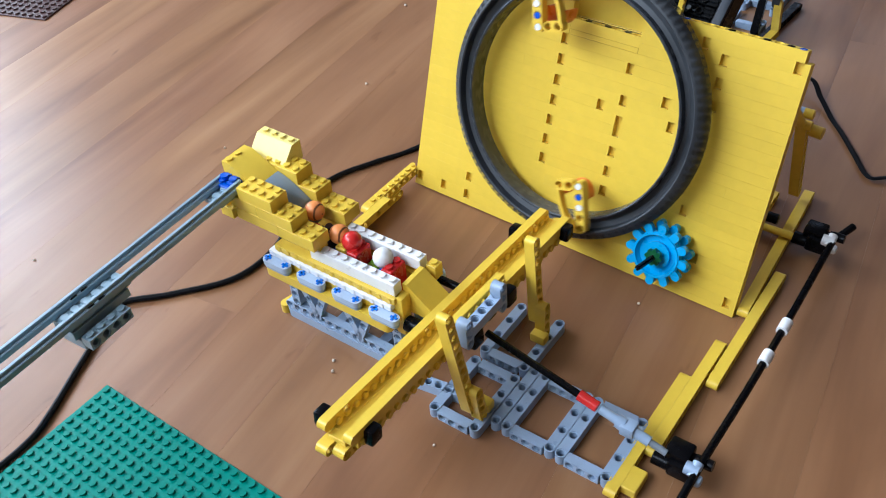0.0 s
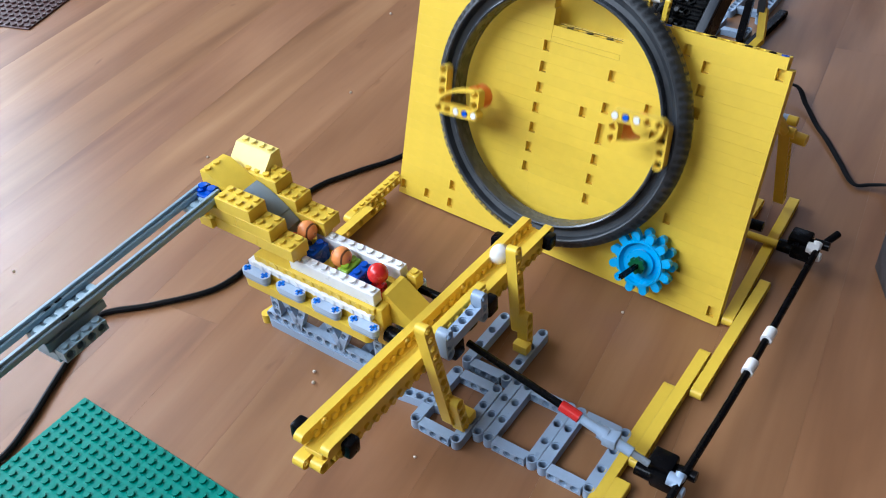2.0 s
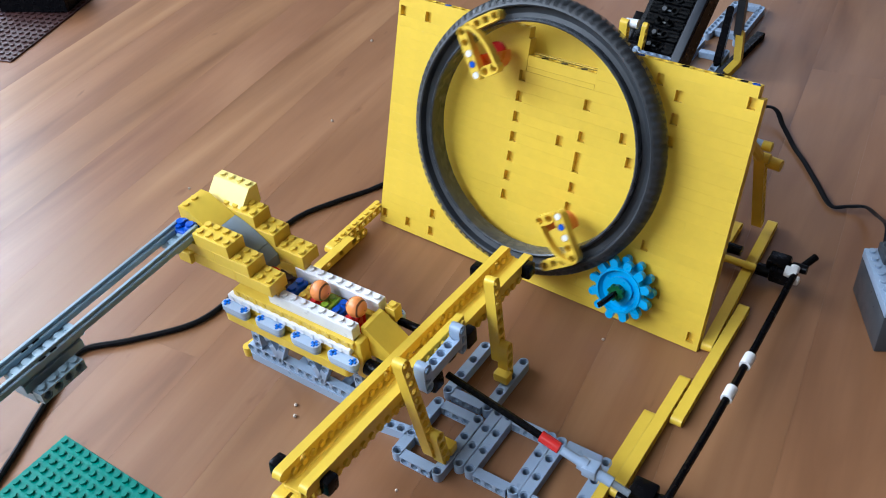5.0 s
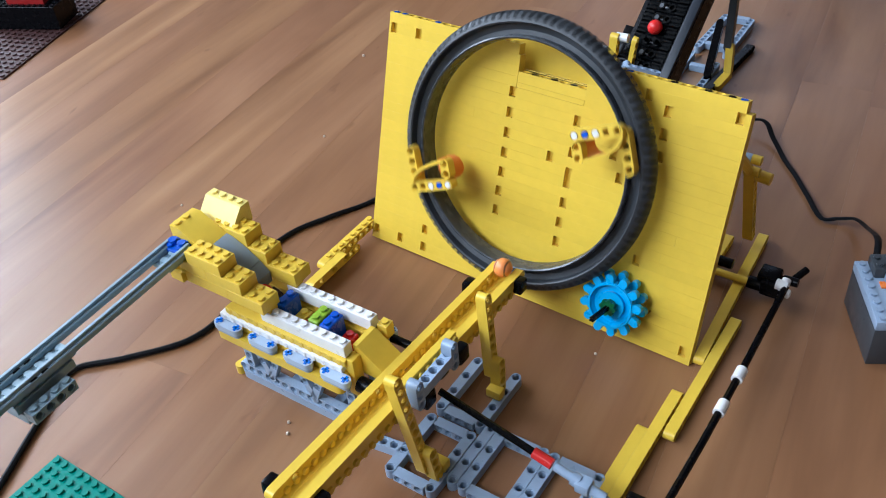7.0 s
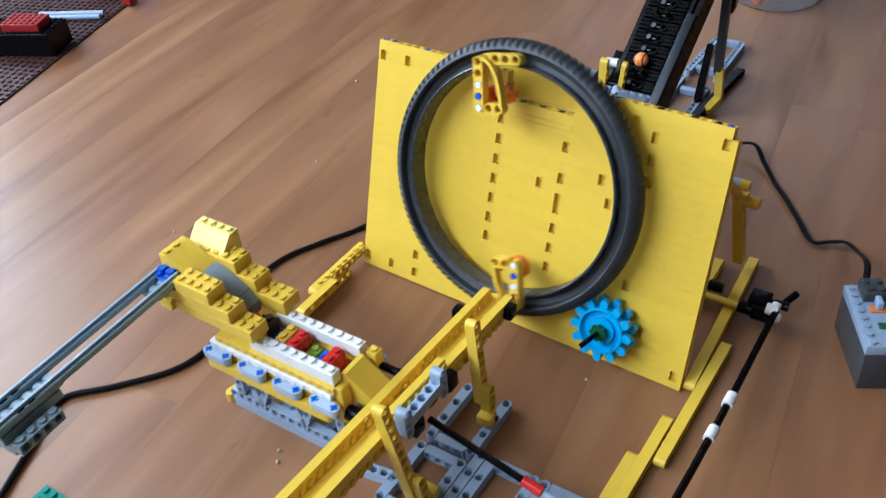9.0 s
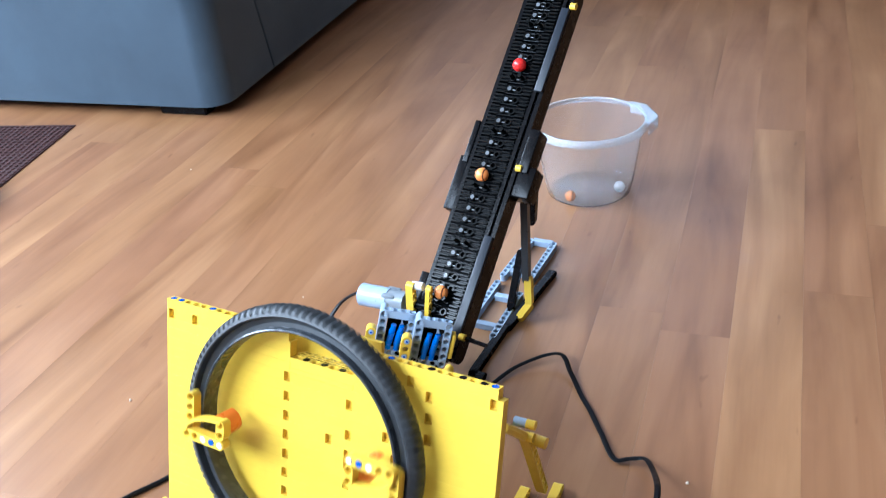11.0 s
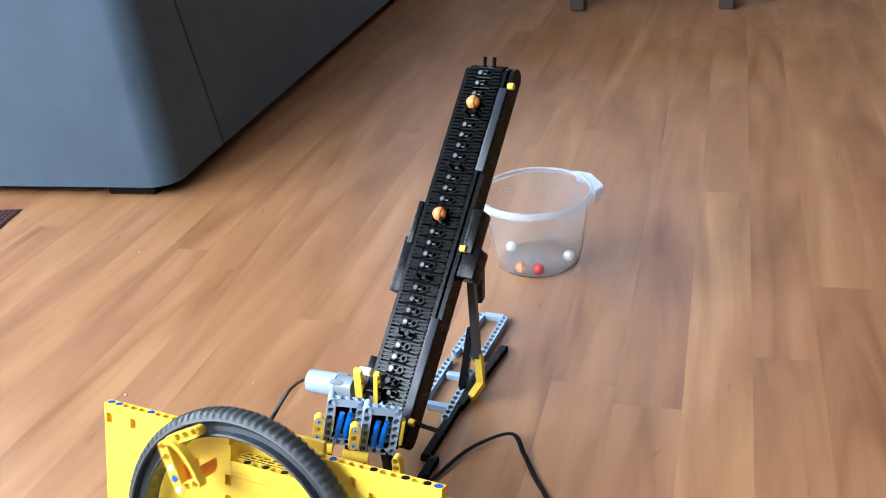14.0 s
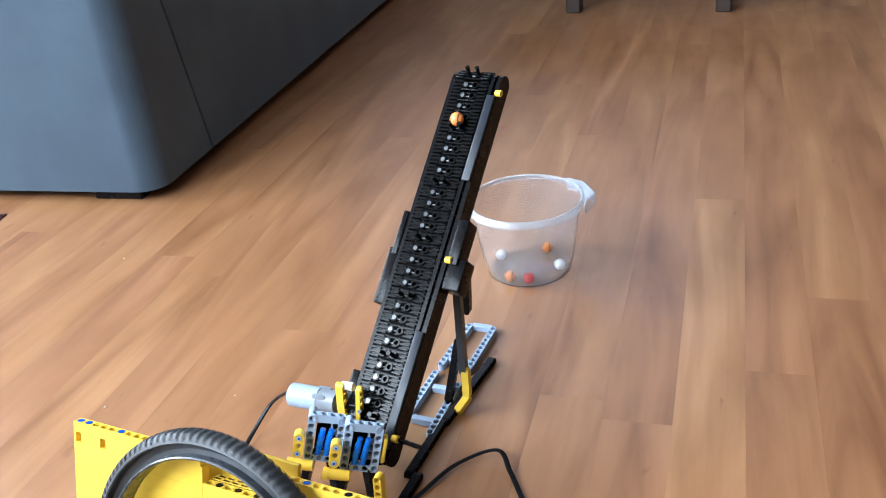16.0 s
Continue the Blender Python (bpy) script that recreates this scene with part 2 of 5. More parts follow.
def beam_into(bm, n, m, holes=None, h=0.0039, w=0.0038, ends=True):
    """A rounded beam of n cells along x from the first hole, holes through z, with counterbores."""
    K, r, rb = 16, 0.00245, 0.0031
    for c in range(n):
        ox = c * U
        has = holes is None or c in holes
        ring = []
        for k in range(K):
            a = 2 * math.pi * k / K
            ca, sa = math.cos(a), math.sin(a)
            s = 1 / max(abs(ca), abs(sa))
            px, py = ca * s * U / 2, sa * s * w
            if ends and ((c == 0 and ca < 0) or (c == n - 1 and ca > 0)):
                px, py = ca * w, sa * w
            ring.append((px, py, ca, sa))
        for sz in (1, -1):
            o = [bm.verts.new(m @ Vector((ox + p[0], p[1], sz * h))) for p in ring]
            if has:
                i1 = [bm.verts.new(m @ Vector((ox + p[2] * rb, p[3] * rb, sz * h))) for p in ring]
                i2 = [bm.verts.new(m @ Vector((ox + p[2] * rb, p[3] * rb, sz * (h - 0.0008)))) for p in ring]
                i3 = [bm.verts.new(m @ Vector((ox + p[2] * r, p[3] * r, sz * (h - 0.0008)))) for p in ring]
                i4 = [bm.verts.new(m @ Vector((ox + p[2] * r, p[3] * r, 0))) for p in ring]
                for k in range(K):
                    j = (k + 1) % K
                    for A, B in ((o, i1), (i1, i2), (i2, i3), (i3, i4)):
                        f = (A[k], A[j], B[j], B[k])
                        bm.faces.new(f if sz > 0 else f[::-1])
            else:
                bm.faces.new(o if sz > 0 else o[::-1])
            if sz > 0:
                top = o
            else:
                for k in range(K):
                    j = (k + 1) % K
                    ca = math.cos(2 * math.pi * (k + 0.5) / K)
                    if abs(ca) > 0.71 and not (ends and ((c == 0 and ca < 0) or (c == n - 1 and ca > 0))) and n > 1 and not ((c == 0 and ca < 0) or (c == n - 1 and ca > 0)):
                        continue
                    bm.faces.new((top[k], o[k], o[j], top[j]))
    return bm


def beam(n, m, holes=None, **kw):
    bm = beam_into(bmesh.new(), n, m, holes, **kw)
    bmesh.ops.remove_doubles(bm, verts=bm.verts, dist=2e-5)
    return bm


def tube_path(pts, r, n=8, flat=1.0):
    """A cord along points, smoothed; flat squashes its height."""
    P = [Vector(p) for p in pts]
    out = []
    for i in range(len(P) - 1):
        p0, p1, p2, p3 = P[max(i - 1, 0)], P[i], P[i + 1], P[min(i + 2, len(P) - 1)]
        for s in range(10):
            t = s / 10
            out.append(0.5 * ((2 * p1) + (p2 - p0) * t + (2 * p0 - 5 * p1 + 4 * p2 - p3) * t * t + (3 * p1 - p0 - 3 * p2 + p3) * t ** 3))
    out.append(P[-1])
    bm = bmesh.new()
    rings = []
    for i, p in enumerate(out):
        d = (out[min(i + 1, len(out) - 1)] - out[max(i - 1, 0)]).normalized()
        side = d.cross(Vector((0, 0, 1)))
        side = side.normalized() if side.length > 1e-4 else Vector((1, 0, 0))
        up = side.cross(d)
        rings.append([bm.verts.new(p + side * r * math.cos(a) + up * r * flat * math.sin(a)) for a in [2 * math.pi * k / n for k in range(n)]])
    for A, B in zip(rings, rings[1:]):
        for k in range(n):
            bm.faces.new((A[k], A[(k + 1) % n], B[(k + 1) % n], B[k]))
    bm.faces.new(rings[0][::-1])
    bm.faces.new(rings[-1])
    return bm


def ball_mesh(r=0.0070):
    bm = bmesh.new()
    bmesh.ops.create_uvsphere(bm, u_segments=24, v_segments=16, radius=r)
    return finish(bm, "ball", 3.0)


I4 = Matrix.Identity(4)
RX90 = pose(0, 0, 0, 90, 0, 0)

# ---- room ----
def slab(name, x0, x1, y0, y1, z0, z1, mat, label, cat):
    return tagged(part(name, box(bmesh.new(), x0, x1, y0, y1, z0, z1, 0), mat, None), label, cat, kind="structure")


floor = slab("floor", -3.4, 2.4, -1.6, 3.4, -0.05, -0.0025, WOOD, "warm reddish brown laminate floor of long wooden strips", "floor")


def build_planks():
    """Long narrow strips, staggered, over the part of the floor in view."""
    turn, w, length = 7.5, 0.0680, 1.28
    ca, sa = math.cos(radians(turn)), math.sin(radians(turn))
    me = finish(box(bmesh.new(), 0.00003, w - 0.00003, 0.00003, length - 0.00003, -0.0024, 0.0, 0.00004), "floor_strip")
    me.materials.append(WOOD)
    rnd = random.Random(11)
    for i in range(-26, 22):
        shift = rnd.uniform(0, length)
        for j in range(-2, 3):
            u, v = i * w, j * length + shift
            x, y = u * ca - v * sa, u * sa + v * ca
            if not (-1.60 < x < 1.20 and -1.40 < y < 2.05):
                continue
            ob = part("floor_strip", me, WOOD, floor)
            ob.matrix_basis = pose(x, y, 0, 0, 0, turn)


slab("ceiling", -3.4, 2.4, -1.6, 3.4, 2.5, 2.6, PLASTER, "plain white plaster ceiling", "ceiling")
# Unseen wall, kept dark so it throws little light on the sofa side.
slab("wall_east", 2.4, 2.55, -1.75, 3.55, -0.05, 2.6, DIMWALL, "unseen room wall, darkened brown to cut bounced light", "wall")


def wall_with_opening(name, along, at, out, a0, a1, b0, b1, z0, z1, mat=PLASTER, tone="off-white"):
    bm = bmesh.new()
    for p, q, r0, r1 in ((a0, b0, -0.05, 2.6), (b1, a1, -0.05, 2.6), (b0, b1, -0.05, z0), (b0, b1, z1, 2.6)):
        if along == "y":
            box(bm, min(at, at + out), max(at, at + out), p, q, r0, r1, 0)
        else:
            box(bm, p, q, min(at, at + out), max(at, at + out), r0, r1, 0)
    return tagged(part(name, bm, mat), tone + " plaster room wall with a wide window opening", "wall", kind="structure")


wall_with_opening("wall_west", "y", -3.4, -0.15, -1.6, 3.4, -1.50, 1.30, 1.00, 2.40)
# North wall also out of view and darkened to weaken the bounce.
wall_with_opening("wall_north", "x", 3.4, 0.15, -3.55, 2.4, -1.90, -0.10, 1.25, 2.35, DIMWALL, "dark brown")
# Unseen wall; its opening is added around the south fill lamp.
wall_with_opening("wall_south", "x", -1.6, -0.15, -3.55, 2.4, -2.25, -0.15, 1.3, 2.4)


# ---- wheel wall: a leaning panel of stacked beams ----
WALL_M = Matrix(((0.99921, 0.01233, -0.03774, -0.25176), (-0.03970, 0.31035, -0.94979, 0.18255), (0.0, 0.95054, 0.31059, 0.00173), (0, 0, 0, 1)))
panel = thing("wheel_wall", WALL_M, "large leaning yellow wall of stacked plastic beams with small gaps", "toy wall")
PW = 36.75
GAPS = {1: (0.6, 3.75, 6.8, 35.9), 3: (6.8,), 4: (31.9,), 7: (21.8,), 8: (14.87, 29.9), 9: (21.8,), 10: (14.87,), 11: (21.85,), 12: (14.9,),
        13: (21.85,), 14: (14.9, 21.85), 15: (19.75, 26.8), 16: (14.9, 21.87), 17: (25.83,), 18: (14.9, 30.0), 19: (21.86,), 20: (14.9, 29.95),
        21: (21.87,), 22: (29.9,), 23: (0.6, 3.64, 28.0, 35.9)}
SEAMS = {2: (12.0, 24.0), 5: (9.0, 25.0), 6: (15.5, 30.0), 17: (11.0,), 18: (5.5,), 0: (21.95,), 13: (8.0,), 9: (32.0,), 11: (6.0, 33.0)}
strip_cache = {}


def strip_mesh(w, h):
    key = (round(w, 2), round(h, 2))
    if key not in strip_cache:
        me = finish(box(bmesh.new(), 0.00003, w * U - 0.00003, 0.00001, h * U - 0.00001, -0.0078, 0.0, 0.00004, 1), "strip")
        me.materials.append(YELLOW)
        strip_cache[key] = me
    return strip_cache[key]


def panel_rows():
    rnd = random.Random(5)
    for k in range(24):
        y0, y1 = (-0.05, 0.57) if k == 0 else (0.08 + 0.985 * k - 0.4925, 0.08 + 0.985 * k + 0.4925)
        cuts = sorted([(g - 0.34, g + 0.34) for g in GAPS.get(k, ())] + [(s, s) for s in SEAMS.get(k, ())] + ([(15.2, 22.2)] if k >= 21 else []))
        x = 0.0
        for a, c in cuts + [(PW, PW)]:
            if a - x > 0.2 and a <= PW:
                ob = part("strip", strip_mesh(a - x, y1 - y0), YELLOW, panel)
                ob.matrix_basis = pose(x * U, y0 * U, rnd.uniform(-0.00002, 0.00002))
            x = max(x, c)
    back = bmesh.new()
    box(back, 0.002, 15.2 * U, 0.001, 23.2 * U, -0.0075, -0.0042, 0)
    box(back, 22.2 * U, PW * U - 0.002, 0.001, 23.2 * U, -0.0075, -0.0042, 0)
    box(back, 15.2 * U, 22.2 * U, 0.001, 20.7 * U, -0.0075, -0.0042, 0)
    part("backing_panel", back, YELLOW, panel)
    for x0, n in ((0.5, 15), (22.72, 14)):
        part("top_beam", beam(n, pose(x0 * U, 23.71 * U, -0.0039, -90, 0, 0), ends=False), YELLOW, panel)
    part("top_beam", beam(7, pose(15.72 * U, 21.26 * U, -0.0039, -90, 0, 0), ends=False), YELLOW, panel)
    for i, (x, y) in enumerate(((0.5, 24.2), (1.5, 24.2), (5.5, 24.2), (25.72, 24.2), (29.72, 24.2), (32.72, 24.2), (34.72, 24.2), (35.72, 24.2), (16.72, 21.75), (18.72, 21.75), (20.72, 21.75))):
        part("pin", cyl(bmesh.new(), (x * U, y * U - 0.003, -0.0039), (x * U, y * U + 0.0002, -0.0039), 0.0025), BLUE if i in (0, 1, 2, 3, 7) else BLACK, panel, "blue connector pin" if i in (0, 1, 2, 3, 7) else "black connector pin")
    # ramp behind the top opening
    part("chute_back", box(bmesh.new(), 11.5 * U, 23.5 * U, 18.6 * U, 24.4 * U, -0.0235, -0.0200, 0.0004), YELLOW, panel, "yellow back wall of the ball chute")
    m = pose(15.3 * U, 21.78 * U, -0.0085, -10, 0, 0)
    grate = part("grate", box(bmesh.new(), 0, 6.9 * U, -0.0020, 0.0, -0.0112, 0.0, 0.0003, 1, m), BLACK, panel, "dark perforated chute floor")
    bars = bmesh.new()
    for k in range(8):
        box(bars, k * 0.97 * U - 0.0009, k * 0.97 * U + 0.0009, 0.0, 0.0005, -0.0112, 0.0, 0, 1, m)
    for k in range(3):
        box(bars, 0, 6.9 * U, 0.0, 0.0005, -0.0052 * k - 0.0007, -0.0052 * k + 0.0005, 0, 1, m)
    part("sill_strip", box(bmesh.new(), 15.22 * U, 22.18 * U, 20.28 * U, 20.76 * U, -0.0078, -0.0001, 0.0001), YELLOW, panel)
    part("grate_bars", bars, YELLOW, grate)
    part("ramp_cheek", box(bmesh.new(), 22.3 * U, 23.2 * U, 19.5 * U, 22.6 * U, -0.0200, -0.0085, 0.0005), YELLOW, panel)
    for x in (0.8, 35.2):
        part("bracket", box(bmesh.new(), (x - 0.5) * U, (x + 0.5) * U, 12.5 * U, 20 * U, -0.0160, -0.0080, 0.0006), YELLOW, panel)


# ---- big wheel ----
WHEEL_C = (18.0 * U, 14.9 * U)


def revolve(profile, n=144, closed=True):
    bm = bmesh.new()
    rings = []
    for k in range(n):
        a = 2 * math.pi * k / n
        rings.append([bm.verts.new((r * math.cos(a), r * math.sin(a), z)) for r, z in profile])
    m = len(profile)
    for k in range(n):
        A, B = rings[k], rings[(k + 1) % n]
        for i in range(m if closed else m - 1):
            j = (i + 1) % m
            bm.faces.new((A[i], A[j], B[j], B[i]))
    return bm


def build_wheel():
    w = thing("wheel_ring", WALL_M @ pose(*WHEEL_C, 0), "big dark grey rubber tyre ring with two yellow ball scoops", "wheel")
    tyre = revolve([(0.0862, 0.0180), (0.0900, 0.0172), (0.0942, 0.0185), (0.0952, 0.0238), (0.0962, 0.0246), (0.0975, 0.0240), (0.0990, 0.0215), (0.0996, 0.0190), (0.0996, 0.0110), (0.0985, 0.0082), (0.0940, 0.0074), (0.0862, 0.0096)])
    tyre = part("tyre", tyre, RUBBER, w, "dark rubber tyre", 0.5)
    tread = bmesh.new()
    for k in range(105):
        m = pose(0, 0, 0, 0, 0, 360 / 105 * k)
        prof = [(0.0968, 0.0243), (0.1004, 0.0230), (0.1025, 0.0203), (0.1032, 0.0158), (0.1026, 0.0112), (0.0990, 0.0084), (0.0985, 0.0190)]
        lo = [tread.verts.new(m @ Vector((r, -0.00175 + 0.16 * abs(z - 0.0158), z))) for r, z in prof]
        hi = [tread.verts.new(m @ Vector((r, 0.00175 + 0.16 * abs(z - 0.0158), z))) for r, z in prof]
        for i in range(7):
            j = (i + 1) % 7
            tread.faces.new((lo[i], lo[j], hi[j], hi[i]))
        tread.faces.new(lo[::-1])
        tread.faces.new(hi)
    part("tread", tread, RUBBER, tyre, "ribbed rubber tread")
    rim = revolve([(0.0868, 0.0175), (0.0866, 0.0236), (0.0856, 0.0244), (0.0846, 0.0236), (0.0844, 0.0222), (0.0840, 0.0200), (0.0837, 0.0160), (0.0836, 0.0096), (0.0868, 0.0096)])
    part("rim", rim, RIMGREY, w, "smooth dark grey rim")
    for turn in (0, 180):
        build_scoop(w, pose(0, 0, 0, 0, 0, turn))
    return w


def build_scoop(w, m):
    z = 0.0285
    part("scoop_arm", beam(4, m @ pose(0.0900, 0.0100, z, 0, 0, -90)), YELLOW, w)
    c = bmesh.new()
    z += 0.0048
    beam_into(c, 5, m @ pose(0.0885, 0.0135, z, 0, 0, 180), ends=True)
    beam_into(c, 2, m @ pose(0.0565, 0.0055, z, 0, 0, -90), ends=True)
    n = 12
    rings = []
    for k in range(n + 1):
        a = math.pi / 2 * k / n
        ring = []
        for q, dz in ((0.0, -0.0036), (0.0024, -0.0036), (0.0024, 0.0036), (0.0, 0.0036)):
            ring.append(c.verts.new(m @ Vector((0.0570 + (0.0325 + q) * math.cos(a), 0.0120 - (0.0150 + q) * math.sin(a), z + dz))))
        rings.append(ring)
    for A, B in zip(rings, rings[1:]):
        for i in range(4):
            c.faces.new((A[i], A[(i + 1) % 4], B[(i + 1) % 4], B[i]))
    c.faces.new(rings[0][::-1])
    c.faces.new(rings[-1])
    bmesh.ops.remove_doubles(c, verts=c.verts, dist=2e-5)
    br = part("curved_bracket", c, YELLOW, w)
    for x, mat, lab in ((0.0725, WHITE, "pale grey connector pin"), (0.0645, BLUE, "blue connector pin"), (0.0565, WHITE, "pale grey connector pin")):
        part("pin", cyl(bmesh.new(), m @ Vector((x, 0.0135, z - 0.002)), m @ Vector((x, 0.0135, z + 0.0042)), 0.0024), mat, br, lab)
    pad = bmesh.new()
    n = 10
    rings = []
    for k in range(n + 1):
        a = math.radians(-20 + 200 * k / n)
        ring = []
        for q, zz in ((0.0076, 0.0130), (0.0094, 0.0130), (0.0094, 0.0305), (0.0076, 0.0305)):
            ring.append(pad.verts.new(m @ Vector((0.0665 - q * math.sin(a) * 1.1, 0.0040 + q * math.cos(a), zz))))
        rings.append(ring)
    for A, B in zip(rings, rings[1:]):
        for i in range(4):
            pad.faces.new((A[i], A[(i + 1) % 4], B[(i + 1) % 4], B[i]))
    pad.faces.new(rings[0][::-1])
    pad.faces.new(rings[-1])
    part("scoop_cup", pad, ORANGE, w, "orange curved scoop cup")


def build_sprocket():
    s = thing("drive_sprocket", WALL_M @ pose(29.2 * U, 3.9 * U, 0) @ Matrix.Scale(0.87, 4), "bright azure toothed sprocket wheel on a black axle", "gear")
    bm = revolve([(0.0110, 0.0165), (0.0160, 0.0165), (0.0180, 0.0195), (0.0204, 0.0202), (0.0206, 0.0148), (0.0192, 0.0135), (0.0192, 0.0115), (0.0206, 0.0105), (0.0206, 0.0045), (0.0110, 0.0045)], 72)
    part("gear_body", bm, AZURE, s)
    for row, (z0, z1, half) in enumerate(((0.0150, 0.0205, 0.0), (0.0045, 0.0105, 0.5))):
        for k in range(12):
            a = 2 * math.pi * (k + half) / 12
            t = bmesh.new()
            x, y = 0.0240 * math.cos(a), 0.0240 * math.sin(a)
            cyl(t, (x, y, z0), (x, y, z1), 0.0036, 14)
            box(t, 0.0195, 0.0242, -0.0035, 0.0035, z0 + 0.0001, z1 - 0.0001, 0.0004, 1, pose(0, 0, 0, 0, 0, math.degrees(a)))
            part("tooth", t, AZURE, s)
    part("front_rim", revolve([(0.0175, 0.0185), (0.0182, 0.0212), (0.0196, 0.0212), (0.0204, 0.0185)], 60), AZURE, s)
    hub = cyl(bmesh.new(), (0, 0, 0.004), (0, 0, 0.0195), 0.0118, 24)
    part("hub_plate", hub, AZURE, s)
    g = bmesh.new()
    cyl(g, (0, 0, 0.02), (0, 0, 0.0262), 0.0058, 16)
    for k in range(8):
        a = 2 * math.pi * k / 8
        cyl(g, (0.0058 * math.cos(a), 0.0058 * math.sin(a), 0.0225), (0.0058 * math.cos(a), 0.0058 * math.sin(a), 0.0262), 0.0017, 8)
    hub = part("hub", g, DKGREEN, s, "dark green hub gear")
    ax = bmesh.new()
    box(ax, -0.0024, 0.0024, -0.0009, 0.0009, -0.009, 0.0540, 0.0003)
    box(ax, -0.0009, 0.0009, -0.0024, 0.0024, -0.009, 0.0540, 0.0003)
    part("axle", ax, BLACK, hub, "black cross axle")
    return s


# ---- base frames ----
def frame_piece(parent, x, y, nx, ny, mat, far=True, near=True, z=0.0039):
    for i in (0, nx - 1):
        part("side_beam", beam(ny, pose(x + i * U, y, z, 0, 0, 90), holes=range(0, ny, 2)), mat, parent)
    for j, on in ((0, near), (ny - 1, far)):
        if on:
            part("end_bar", beam(nx - 2, pose(x + U, y + j * U, z - 0.0002) @ RX90, ends=False, h=0.0036, w=0.0035), mat, parent)


def build_base():
    b = thing("base_frame", I4.copy(), "light grey toy beam frames lying flat on the floor", "toy frame")
    frame_piece(b, 0.0, 0.0, 5, 7, GREY)
    frame_piece(b, -0.040, 0.0, 5, 7, GREY)
    frame_piece(b, -0.0888, -0.0124, 5, 7, GREY)
    frame_piece(b, -0.0888, 0.0480, 5, 7, GREY, far=False)
    part("side_beam", beam(7, pose(-0.0483, 0.0, 0.0039, 0, 0, 90), holes=range(0, 7, 2)), GREY, b)
    part("side_beam", beam(9, pose(-0.1210, 0.0005, 0.0039, 0, 0, 8)), GREY, b)
    return b


def build_side_rail():
    b = thing("side_rail", I4.copy(), "long yellow stepped rail of plastic beams on the floor", "toy rail")
    for x, y0, n in ((0.0383, -0.006, 14), (0.0462, 0.034, 14), (0.0558, 0.105, 16)):
        part("rail_beam", beam(n, pose(x, y0, 0.0039, 0, 0, 90) @ RX90), YELLOW, b)
    part("rail_beam", beam(20, pose(0.0472, 0.178, 0.0039, 0, 0, 92.5) @ RX90), YELLOW, b)
    part("spacer", box(bmesh.new(), 0.0410, 0.0520, -0.0015, 0.0165, 0.0005, 0.0075, 0.0006), YELLOW, b)
    a, e = Vector((0.0345, 0.2830, 0.0990)), Vector((0.0330, 0.3150, 0.0120))
    q = (e - a).normalized()
    yy = (Vector((1, 0, 0)) - q * q.x).normalized()
    mm = Matrix((q, yy, q.cross(yy))).transposed().to_4x4()
    mm.translation = a
    part("post", beam(12, mm @ RX90), YELLOW, b, "yellow brace leaning behind the wall")
    part("post_pin", cyl(bmesh.new(), (0.0350, 0.2880, 0.0935), (0.0490, 0.2870, 0.0930), 0.0046, 14), YELLOW, b)
    part("post_arm", tube_path([(0.0300, 0.2560, 0.1290), (0.0320, 0.2700, 0.1140), (0.0340, 0.2840, 0.0970)], 0.0038, 8), YELLOW, b)
    part("post_pin", cyl(bmesh.new(), (0.0300, 0.2830, 0.0990), (0.0410, 0.2830, 0.0990), 0.0038), YELLOW, b)
    part("post_pin", cyl(bmesh.new(), (0.0220, 0.2920, 0.1030), (0.0320, 0.2920, 0.1030), 0.0038), GREY, b, "pale grey pin joiner")
    part("post_pin", cyl(bmesh.new(), (0.0320, 0.2920, 0.1030), (0.0390, 0.2920, 0.1030), 0.0038), YELLOW, b)
    part("rail_beam", beam(7, pose(0.0165, 0.2680, 0.0039, 0, 0, 90) @ RX90), YELLOW, b)
    part("cross_bar", cyl(bmesh.new(), (0.018, 0.2655, 0.0115), (0.0580, 0.2655, 0.0115), 0.0030, 12), YELLOW, b)
    part("cross_bar", cyl(bmesh.new(), (0.000, 0.279, 0.0115), (0.030, 0.279, 0.0115), 0.0038), YELLOW, b)
    part("collar", cyl(bmesh.new(), (0.022, 0.279, 0.0115), (0.0335, 0.279, 0.0115), 0.0042), BLACK, b, "black axle collar")
    part("collar", cyl(bmesh.new(), (0.006, 0.2655, 0.0115), (0.0185, 0.2655, 0.0115), 0.0042), MIDGREY, b, "grey axle collar")
    c = thing("side_rail", I4.copy(), "yellow studded rail of plastic beams beside the feeder", "toy rail")
    part("rail_beam", beam(10, pose(-0.2545, 0.088, 0.0039, 0, 0, 90) @ RX90), YELLOW, c)
    top = beam(9, pose(-0.2555, 0.1220, 0.0119, 0, 0, 90) @ RX90, h=0.0038)
    studs(top, [(-0.2555, 0.122 + U * k, 0.0157) for k in range(1, 9)])
    part("studded_beam", top, YELLOW, c)
    part("rail_beam", beam(6, pose(-0.2475, 0.098, 0.0119, 0, 0, 90) @ RX90, holes=(1, 3, 5)), YELLOW, c)
    return b


